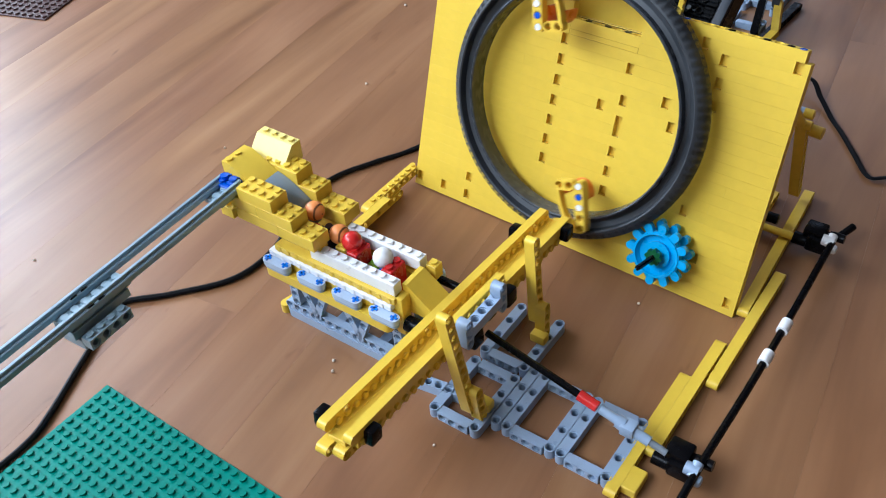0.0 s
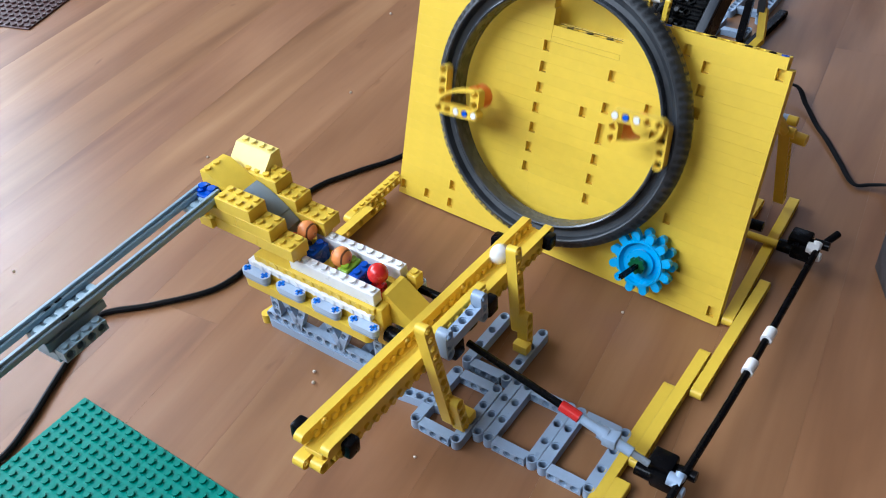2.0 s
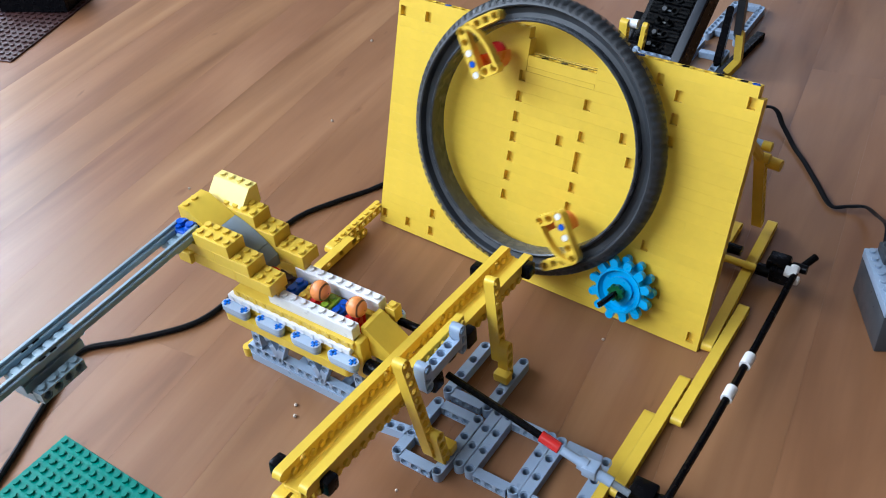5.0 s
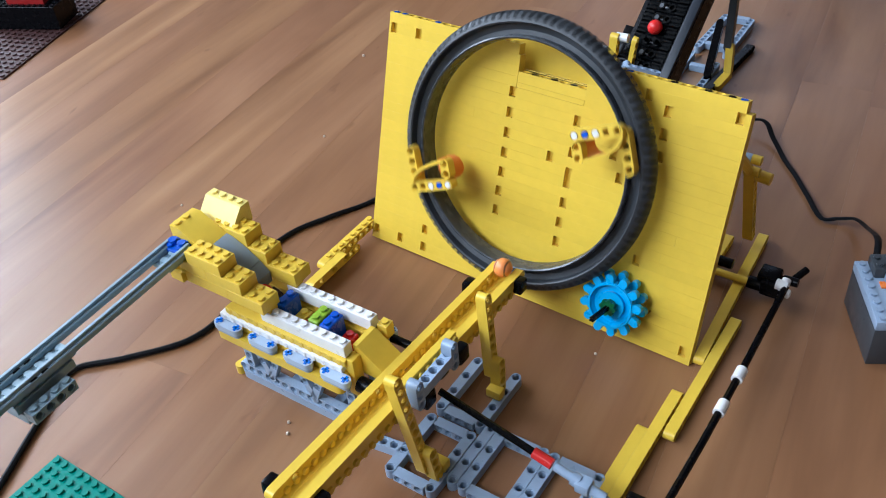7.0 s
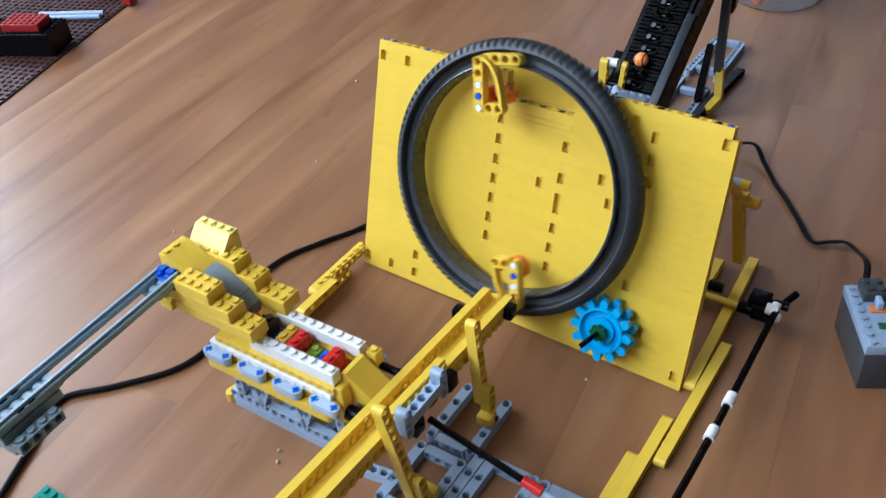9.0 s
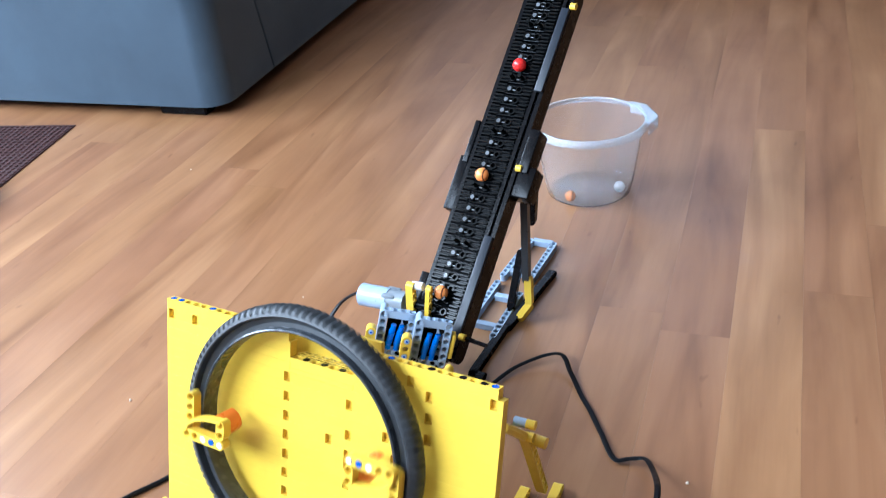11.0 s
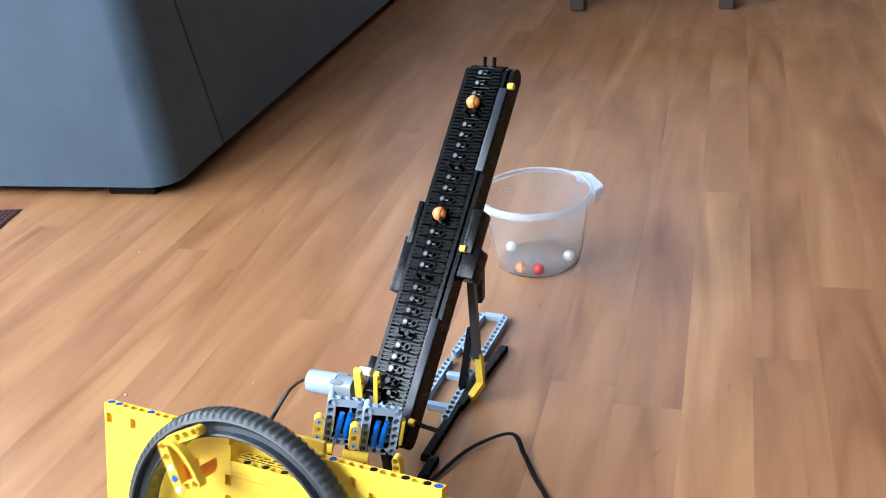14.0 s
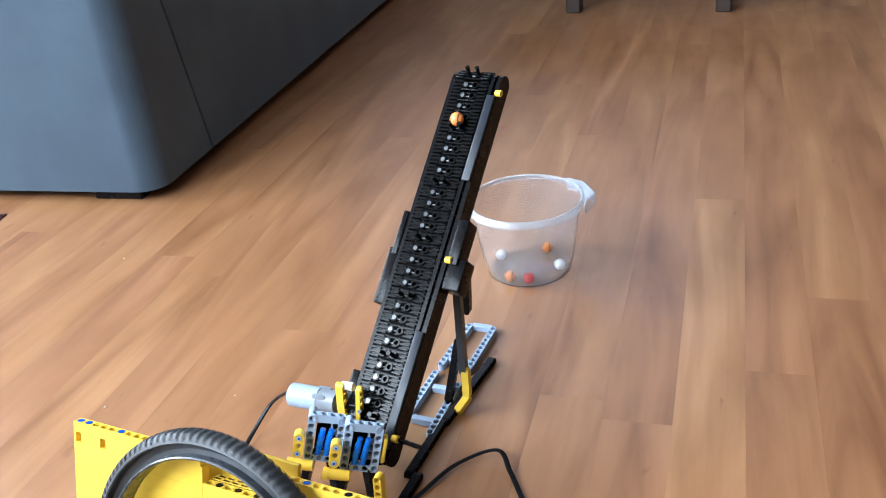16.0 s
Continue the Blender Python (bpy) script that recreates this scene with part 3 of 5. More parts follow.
def build_linkage():
    b = thing("drive_linkage", I4.copy(), "black axle linkage with white collars between two cranks", "toy linkage")
    part("axle_rod", tube_path([(0.0783, -0.060, 0.012), (0.0785, 0.020, 0.0205), (0.0800, 0.10, 0.0215), (0.0797, 0.18, 0.0210), (0.0785, 0.2630, 0.0205)], 0.0026, 8), BLACK, b)
    for y in (0.1225, 0.1560):
        part("collar", cyl(bmesh.new(), (0.0800, y, 0.0215), (0.0800, y + 0.0110, 0.0214), 0.0040, 14), WHITE, b, "white plastic collar")
    for y in (0.0290, 0.2690):
        bm = bmesh.new()
        cyl(bm, (0.0500, y - 0.002, 0.0105), (0.0640, y - 0.002, 0.0105), 0.0050, 14)
        box(bm, 0.0600, 0.0760, y - 0.0080, y + 0.0080, 0.0060, 0.0190, 0.0020, 2)
        box(bm, 0.0560, 0.0720, y - 0.0040, y + 0.0110, 0.0150, 0.0225, 0.0018, 2)
        cyl(bm, (0.0740, y + 0.004, 0.0180), (0.0850, y + 0.004, 0.0185), 0.0036, 12)
        part("crank", bm, BLACK, b, "black plastic crank block")
        w = bmesh.new()
        cyl(w, (0.0715, y - 0.006, 0.0205), (0.0800, y - 0.006, 0.0205), 0.0042, 12)
        cyl(w, (0.0775, y - 0.0100, 0.0190), (0.0775, y - 0.0010, 0.0230), 0.0034, 12)
        box(w, 0.0765, 0.0835, y - 0.0125, y - 0.0060, 0.0140, 0.0200, 0.0018, 2)
        part("universal_joint", w, GREY if y < 0.1 else WHITE, b, "pale grey universal joint")
    part("crank_pin", cyl(bmesh.new(), (0.0810, 0.2760, 0.0185), (0.0860, 0.2890, 0.0200), 0.0028), BLACK, b)
    p0, p1 = Vector((-0.0687, 0.0281, 0.0500)), Vector((0.0588, 0.0236, 0.0235))
    d = (p1 - p0)
    part("diagonal_axle", cyl(bmesh.new(), p0 - d * 0.03, p0 + d * 0.54, 0.0025, 8), BLACK, b)
    part("coupling", cyl(bmesh.new(), p0 + d * 0.52, p0 + d * 0.625, 0.0037, 14), RED, b, "red axle coupling")
    j = cyl(bmesh.new(), p0 + d * 0.64, p0 + d * 0.745, 0.0030, 12)
    cyl(j, p0 + d * 0.735, p0 + d * 0.775, 0.0046, 12)
    box(j, -0.0050, 0.0045, -0.0048, 0.0048, -0.0042, 0.0042, 0.0012, 2, Matrix.Translation(p0 + d * 0.80))
    cyl(j, p0 + d * 0.83, p0 + d * 0.91, 0.0034, 12)
    part("universal_joint", j, GREY, b, "light grey universal joint")
    part("axle_end", cyl(bmesh.new(), p0 + d * 0.90, p0 + d * 1.0, 0.0023, 8), MIDGREY, b)
    return b


# ---- trough ----
TROUGH_M = pose(-0.0975, -0.1040, 0.0855, -6.0, 0, 1.5)


def build_trough():
    t = thing("ball_trough", TROUGH_M, "sloping yellow channel of plastic beams on two leaning legs", "toy trough")
    L = 32
    part("side_beam", beam(L, pose(0.0030, 0.004, -0.0040, 0, 0, 90) @ RX90, holes=(2, 12, 20, 29), h=0.0030), YELLOW, t)
    for y0, n in ((0.004, 16), (0.004 + 16 * U, 16)):
        part("side_beam", beam(n, pose(0.0217, y0, -0.0040, 0, 0, 90) @ RX90, holes=(), h=0.0030), YELLOW, t)
    part("channel_floor", box(bmesh.new(), 0.0060, 0.0186, 0.002, L * U - 0.001, -0.0120, -0.0085, 0.0003), YELLOW, t)
    for y0, n in ((0.0075, 15), (0.0075 + 16 * U, 15)):
        bm = box(bmesh.new(), 0.0160, 0.0232, y0, y0 + n * U, -0.0159, -0.0081, 0.0003)
        for k in range(n):
            cyl(bm, (0.0231, y0 + (k + 0.5) * U, -0.0120), (0.0252, y0 + (k + 0.5) * U, -0.0120), 0.0024, 12)
        part("studded_beam", bm, YELLOW, t)
        bm = box(bmesh.new(), 0.0020, 0.0100, y0, y0 + n * U, -0.0159, -0.0081, 0.0003)
        for k in range(n):
            cyl(bm, (0.0058, y0 + (k + 0.5) * U, -0.0062), (0.0077, y0 + (k + 0.5) * U, -0.0062), 0.0023, 12)
        part("studded_beam", bm, YELLOW, t)
    for x, y in ((0.0066, -0.002), (0.0166, 0.001)):
        part("end_beam", beam(3, pose(x, y, -0.0160, 0, 0, 90) @ RX90), YELLOW, t)
    raised = box(bmesh.new(), 0.0186, 0.0246, 0.098, 0.162, 0.0002, 0.0078, 0.0005)
    for k in range(8):
        cyl(raised, (0.0244, 0.102 + k * U, 0.0040), (0.0264, 0.102 + k * U, 0.0040), 0.0024, 12)
    part("guard_beam", raised, YELLOW, t)
    for x, y, z in ((-0.0035, 0.010, -0.006), (0.0272, 0.016, -0.008), (0.0275, 0.138, -0.004), (-0.0035, 0.224, -0.006), (0.0272, 0.244, -0.006)):
        part("peg", box(bmesh.new(), x - 0.0036, x + 0.0036, y - 0.0050, y + 0.0050, z - 0.0060, z + 0.0050, 0.0016, 2), BLACK, t, "black rubber stop peg")
    inv = TROUGH_M.inverted()

    def leg(name, pts, w=0.0078):
        bm = bmesh.new()
        for a, c in zip(pts, pts[1:]):
            a, c = Vector(a), Vector(c)
            n = max(2, round((c - a).length / U) + 1)
            q = (c - a).normalized()
            xax = q
            yax = Vector((0, 1, 0)) - xax * xax.y
            yax.normalize()
            zax = xax.cross(yax)
            m = Matrix((xax, yax, zax)).transposed().to_4x4()
            m.translation = a
            beam_into(bm, n, inv @ m)
        bmesh.ops.remove_doubles(bm, verts=bm.verts, dist=2e-5)
        part(name, bm, YELLOW, t, "yellow leaning support leg")

    leg("leg", [(-0.0705, -0.0165, 0.1040), (-0.0650, -0.0070, 0.0200)])
    leg("leg", [(-0.0600, -0.0062, 0.0345), (-0.0590, -0.0040, 0.0125)])
    leg("leg", [(-0.0735, 0.0865, 0.0850), (-0.0670, 0.0810, 0.0200)])
    leg("leg", [(-0.0622, 0.0815, 0.0345), (-0.0615, 0.0800, 0.0125)])
    for y in (0.0005, 0.070):
        part("foot_block", box(bmesh.new(), -0.0660, -0.0545, y, y + 0.0078, 0.0082, 0.0160, 0.0012, 2, inv), YELLOW, t)
    part("bracket_bar", beam(5, inv @ pose(-0.0690, 0.0040, 0.0765, 0, 0, 90)), GREY, t, "light grey bracket beam")
    for y, z in ((0.0005, 0.0855), (0.0385, 0.0855)):
        part("bracket_end", beam(3, inv @ pose(-0.0690, y, z, 0, 90, 0)), GREY, t, "light grey bracket end")
    for y, z in ((0.0500, 0.0680), (0.0110, 0.0640)):
        part("peg", box(bmesh.new(), -0.0730, -0.0655, y - 0.0055, y + 0.0055, z - 0.0065, z + 0.0065, 0.0018, 2, inv), BLACK, t, "black rubber stop peg")
    return t


# ---- feeder ----
def brick(bm, x0, x1, y0, y1, z0, z1, on_top=True):
    box(bm, x0 + 0.0001, x1 - 0.0001, y0 + 0.0001, y1 - 0.0001, z0, z1, 0.0003)
    if on_top:
        nx, ny = round((x1 - x0) / U), round((y1 - y0) / U)
        studs(bm, [(x0 + (i + 0.5) * U, y0 + (j + 0.5) * U, z1) for i in range(nx) for j in range(ny)])
    return bm


FX, NEAR, FAR = -0.1235, 0.0010, 0.0290


def prism(prof, lo, hi, axis):
    """A solid whose section prof lies across the given axis, from lo to hi."""
    bm = bmesh.new()

    def at(p, q, v):
        return (v, p, q) if axis == "x" else (p, v, q)

    a = [bm.verts.new(at(p, q, lo)) for p, q in prof]
    b = [bm.verts.new(at(p, q, hi)) for p, q in prof]
    n = len(prof)
    for i in range(n):
        bm.faces.new((a[i], a[(i + 1) % n], b[(i + 1) % n], b[i]))
    bm.faces.new(a[::-1])
    bm.faces.new(b)
    return bm


def build_feeder():
    f = thing("ball_feeder", I4.copy(), "stepped ball feeder of yellow, white and grey toy bricks", "toy feeder")
    for y in (NEAR, FAR):
        part("white_beam", brick(bmesh.new(), FX - 9 * U, FX, y, y + U, 0.0798, 0.0893), WHITE, f, "white studded beam")
    for y, s in ((NEAR + 0.0040, -1), (FAR + 0.0040, 1)):
        row = box(bmesh.new(), FX - 13 * U, FX + 0.001, y - 0.0040 + s * 0.0026, y + 0.0040 + s * 0.0026, 0.0745, 0.0796, 0.0003)
        for k in range(13):
            cyl(row, (FX - 13 * U + (k + 0.5) * U, y + s * 0.0040, 0.0772), (FX - 13 * U + (k + 0.5) * U, y + s * 0.0073, 0.0772), 0.0022, 12)
        part("studded_beam", row, YELLOW, f)
        row = box(bmesh.new(), FX - 13.6 * U, FX - 0.001, y - 0.0040 + s * 0.0046, y + 0.0040 + s * 0.0046, 0.0697, 0.0743, 0.0003)
        for k in range(13):
            cyl(row, (FX - 13.6 * U + (k + 0.5) * U, y + s * 0.0060, 0.0722), (FX - 13.6 * U + (k + 0.5) * U, y + s * 0.0093, 0.0722), 0.0020, 12)
        part("studded_beam", row, WHITE, f, "milky white studded beam")
        for x0, n in ((FX - 13.3 * U, 7), (FX - 6.3 * U, 7)):
            part("side_beam", beam(n, pose(x0, y + s * 0.0032, 0.0655) @ RX90, holes=(), h=0.0036, w=0.0039), YELLOW, f)
        part("side_beam", beam(14, pose(FX - 13.5 * U, y + s * 0.0100, 0.0580), holes=range(0, 14, 2)), YELLOW, f)
        part("end_block", box(bmesh.new(), FX - 0.002, FX + 0.0055, y - 0.0045, y + 0.0045, 0.0470, 0.0796, 0.0012, 2), YELLOW, f)
    for side, y in ((-1, NEAR + 0.0040 - 0.0113), (1, FAR + 0.0040 + 0.0113)):
        for k in range(4):
            x = -0.2314 + k * 0.0317
            pad = part("connector_block", beam(3, pose(x, y, 0.0670), holes=(), h=0.0022, w=0.0039), PADGREY, f, "light grey rounded connector block")
            part("connector_foot", beam(3, pose(x, y, 0.0634), holes=(), h=0.0014, w=0.0031), GREY, pad, "darker grey recessed foot")
            for i in (0, 2):
                bm = box(bmesh.new(), x + i * U - 0.0027, x + i * U + 0.0027, y - 0.0010, y + 0.0010, 0.0650, 0.0699, 0.0002)
                box(bm, x + i * U - 0.0010, x + i * U + 0.0010, y - 0.0027, y + 0.0027, 0.0650, 0.0699, 0.0002)
                part("axle_pin", bm, BRIGHTBLUE, pad, "blue cross axle pin")
    # stepped hopper walls
    for y, top, rights in ((-0.0045, 0.1030, (-0.1845, -0.2015, -0.2175)), (0.0292, 0.1015, (-0.1860, -0.2095, -0.2255))):
        for k, x1 in enumerate(rights):
            part("step_brick", brick(bmesh.new(), x1 - 4 * U, x1, y, y + 2 * U, top - 0.0096 + 0.0096 * k, top + 0.0096 * k), YELLOW, f, "yellow studded step brick")
        part("side_plate", box(bmesh.new(), -0.2560, rights[0] - 4 * U - 0.0002, y + 0.0004, y + 2 * U - 0.0004, top - 0.0096, top - 0.0002, 0.0003), YELLOW, f)
        part("side_plate", box(bmesh.new(), -0.2600, rights[1] - 4 * U - 0.0002, y + 0.0004, y + 2 * U - 0.0004, top, top + 0.0094, 0.0003), YELLOW, f)
        part("hopper_plate", box(bmesh.new(), rights[0] - 0.030, rights[0] - 0.001, y + (0.0060 if y < 0 else 0.0004), y + 2 * U - (0.0020 if y < 0 else 0.0080), 0.0895, top - 0.0098, 0.0003), YELLOW, f)
    part("under_brick", brick(bmesh.new(), -0.2680, -0.2560, -0.0075, 0.0085, 0.0940, 0.1025), YELLOW, f)
    part("head_slope", prism([(-0.2720, 0.1180), (-0.2430, 0.1090), (-0.2430, 0.1170), (-0.2640, 0.1290), (-0.2720, 0.1290)], 0.0066, 0.0288, "y"), YELLOW, f, "smooth yellow head slope brick")
    part("stud_row", studs(bmesh.new(), [(-0.2680, 0.0105 + k * 0.0080, 0.1290) for k in range(2)], 0.0024), YELLOW, f)
    sl = prism([(0.0305, 0.1190), (0.0305, 0.1170), (0.0505, 0.1170), (0.0505, 0.1318), (0.0425, 0.1318)], -0.2720, -0.2388, "x")
    studs(sl, [(-0.2674 + k * U, 0.0465, 0.1318) for k in range(4)])
    part("slope_brick", sl, PALE, f, "pale yellow sloping roof brick")
    part("slope_base", box(bmesh.new(), -0.2715, -0.2392, 0.0300, 0.0500, 0.1020, 0.1168, 0.0003), YELLOW, f)
    # grey slide
    prof = [(-0.2430 + 0.0270 * k / 12, 0.1172 - 0.0135 * (k / 12) ** 1.5) for k in range(13)]
    part("slide", prism(prof + [(x, z - 0.006) for x, z in prof[::-1]], 0.0118, 0.0288, "y"), SLIDEGREY, f, "smooth grey curved slide")
    part("slide_lip", prism([(-0.2156, 0.1032), (-0.2085, 0.0965), (-0.2085, 0.0880), (-0.2156, 0.0940)], 0.0118, 0.0288, "y"), SLIDEGREY, f, "smooth grey slide end")
    part("hopper_floor", prism([(-0.2085, 0.0830), (-0.2008, 0.0800), (-0.2008, 0.0700), (-0.2085, 0.0700)], 0.0118, 0.0288, "y"), BROWN, f, "dark reddish brown hopper floor")
    # outlet ramp towards the trough
    part("outlet_ramp", prism([(FX + 0.0002, 0.0620), (-0.1005, 0.0620), (-0.1005, 0.0705), (-0.1200, 0.0855), (FX + 0.0002, 0.0855)], NEAR + 0.0082, FAR - 0.0002, "y"), YELLOW, f, "yellow sloping outlet ramp")
    part("stud_block", brick(bmesh.new(), -0.1215, -0.1135, FAR + 0.0030, FAR + 0.0110, 0.0740, 0.0850), YELLOW, f)
    part("axle", cyl(bmesh.new(), (-0.1180, FAR + 0.012, 0.0660), (-0.0990, FAR + 0.012, 0.0660), 0.0030), BLACK, f)
    part("drum", cyl(bmesh.new(), (-0.1170, NEAR + 0.0020, 0.0580), (-0.1050, NEAR + 0.0020, 0.0580), 0.0055, 16), BLACK, f, "black rubber drum")
    # truss below
    for y in (0.0075, 0.0315):
        part("base_beam", beam(14, pose(-0.2346, y, 0.0039)), GREY, f)
        part("base_beam", beam(14, pose(-0.2346, y, 0.0119) @ RX90, h=0.0030), GREY, f)
        part("base_beam", beam(13, pose(-0.2260, y, 0.0450) @ RX90, h=0.0030), GREY, f)
        for x0, x1 in ((-0.2180, -0.2060), (-0.1940, -0.2060), (-0.1780, -0.1660), (-0.1540, -0.1660)):
            a, c = Vector((x0, y - 0.0010, 0.0440)), Vector((x1, y - 0.0010, 0.0160))
            d = (c - a)
            part("truss_arm", beam(5, Matrix.Translation(a) @ pose(0, 0, 0, 0, math.degrees(math.atan2(-d.z, d.x)), 0) @ RX90, holes=(2,), h=0.0026, w=0.0030), GREY, f)
        for x in (-0.2260, -0.1300):
            part("post", beam(4, pose(x, y, 0.0190, 0, -90, 0) @ RX90, h=0.0030), GREY, f)
    for x in (-0.2346, -0.1946, -0.1546, -0.1306):
        part("cross_beam", beam(2, pose(x, 0.0155, 0.0041, 0, 0, 90), holes=()), GREY, f)
    part("shaft", cyl(bmesh.new(), (-0.2260, 0.0195, 0.0300), (-0.1250, 0.0195, 0.0300), 0.0024), BLACK, f)
    part("corner_beam", beam(5, pose(-0.2425, 0.0070, 0.0039, 0, 0, 78), holes=()), YELLOW, f)
    # inner walls round the mechanism
    part("inner_wall", box(bmesh.new(), FX - 12.5 * U, FX - 0.002, NEAR + 0.0030, NEAR + 0.0078, 0.0500, 0.0744, 0.0003), YELLOW, f)
    part("inner_wall", box(bmesh.new(), FX - 12.5 * U, FX - 0.002, FAR + 0.0002, FAR + 0.0050, 0.0500, 0.0744, 0.0003), YELLOW, f)
    # incoming ball rails
    r = thing("ball_track", I4.copy(), "old grey plastic twin rail ball track with a block under it", "toy track")
    a = Vector((-0.2610, 0.0010, 0.1195))
    for s in (-0.0078, 0.0078):
        bm = box(bmesh.new(), s - 0.0032, s + 0.0032, -0.30, 0.0, -0.0045, 0.0, 0.0005, 1, Matrix.Translation(a))
        box(bm, s - 0.0012, s + 0.0012, -0.30, 0.0, 0.0, 0.0022, 0.0003, 1, Matrix.Translation(a))
        part("rail", bm, RAILGREY, r)
    for y, n in ((-0.0200, 2), (-0.1500, 6)):
        bm = box(bmesh.new(), -0.2610 - U, -0.2610 + U, y, y + n * U, 0.1112, 0.1149, 0.0003)
        studs(bm, [(-0.2610, y + (k + 0.5) * U, 0.1149) for k in range(n)], 0.0027, 0.0024)
        part("tie_plate", bm, RAILGREY, r, "studded tie plate")
    part("support_plate", box(bmesh.new(), -0.2690, -0.2515, -0.1500, -0.1060, 0.1048, 0.1110, 0.0004), RAILGREY, r)
    blk = beam(4, pose(-0.2445, -0.1440, 0.1043, 0, 0, 90) @ RX90, ends=False)
    box(blk, -0.2690, -0.2485, -0.1480, -0.1162, 0.0964, 0.1046, 0.0003)
    for k in range(4):
        p = Vector((-0.2445, -0.1440 + U * k, 0.1081))
        cyl(blk, p, p + Vector((0, 0, 0.0016)), 0.0025, 12)
    part("support_block", blk, RAILGREY, r)
    for y in (-0.1290,):
        for s in (-0.0078, 0.0078):
            for d in (-0.0040, 0.0040):
                part("joint_slot", box(bmesh.new(), -0.2610 + s + 0.0016, -0.2610 + s + 0.0028, y + d - 0.0024, y + d + 0.0024, 0.1190, 0.1197, 0), BLACK, r)
    for x in (-0.2705, -0.2625):
        part("clip_stud", cyl(bmesh.new(), (x + 0.0050, -0.0010, 0.1180), (x + 0.0050, -0.0010, 0.1225), 0.0030, 12), BLUE, r, "blue plastic clip stud")
    part("end_clip", brick(bmesh.new(), -0.2695, -0.2535, -0.0080, 0.0060, 0.1115, 0.1190), BLUE, r, "blue plastic end clip")
    pivot = Matrix.Translation((-0.2610, 0.0, 0.0))
    r.matrix_world = Matrix.Translation((-0.0010, 0.003, 0)) @ pivot @ pose(0, 0, 0, 0, 0, 2.9) @ pivot.inverted()
    return f


# ---- green plate ----
def build_green_plate():
    g = thing("green_baseplate", pose(-0.3011, -0.1185, 0), "flat green studded building baseplate on the floor", "baseplate")
    part("plate", box(bmesh.new(), 0, 32 * U, -32 * U, 0, 0.0, 0.0016, 0.0003), GREEN, g)
    st = studs(bmesh.new(), [((i + 0.5) * U, -(j + 0.5) * U, 0.0016) for i in range(32) for j in range(32)], n=10)
    tagged(part("studs", st, GREEN, g), kind="stuff")


# ---- conveyor ----
CONV_M = Matrix(((0.99454, 0.07506, -0.07256, -0.09077), (-0.10440, 0.71507, -0.69122, 0.43543), (0.0, 0.69501, 0.71900, 0.05080), (0, 0, 0, 1)))
BELT_X = -0.0360
Y0, Y1, BR = -0.0150, 0.3640, 0.0110
SPEED = 0.0560


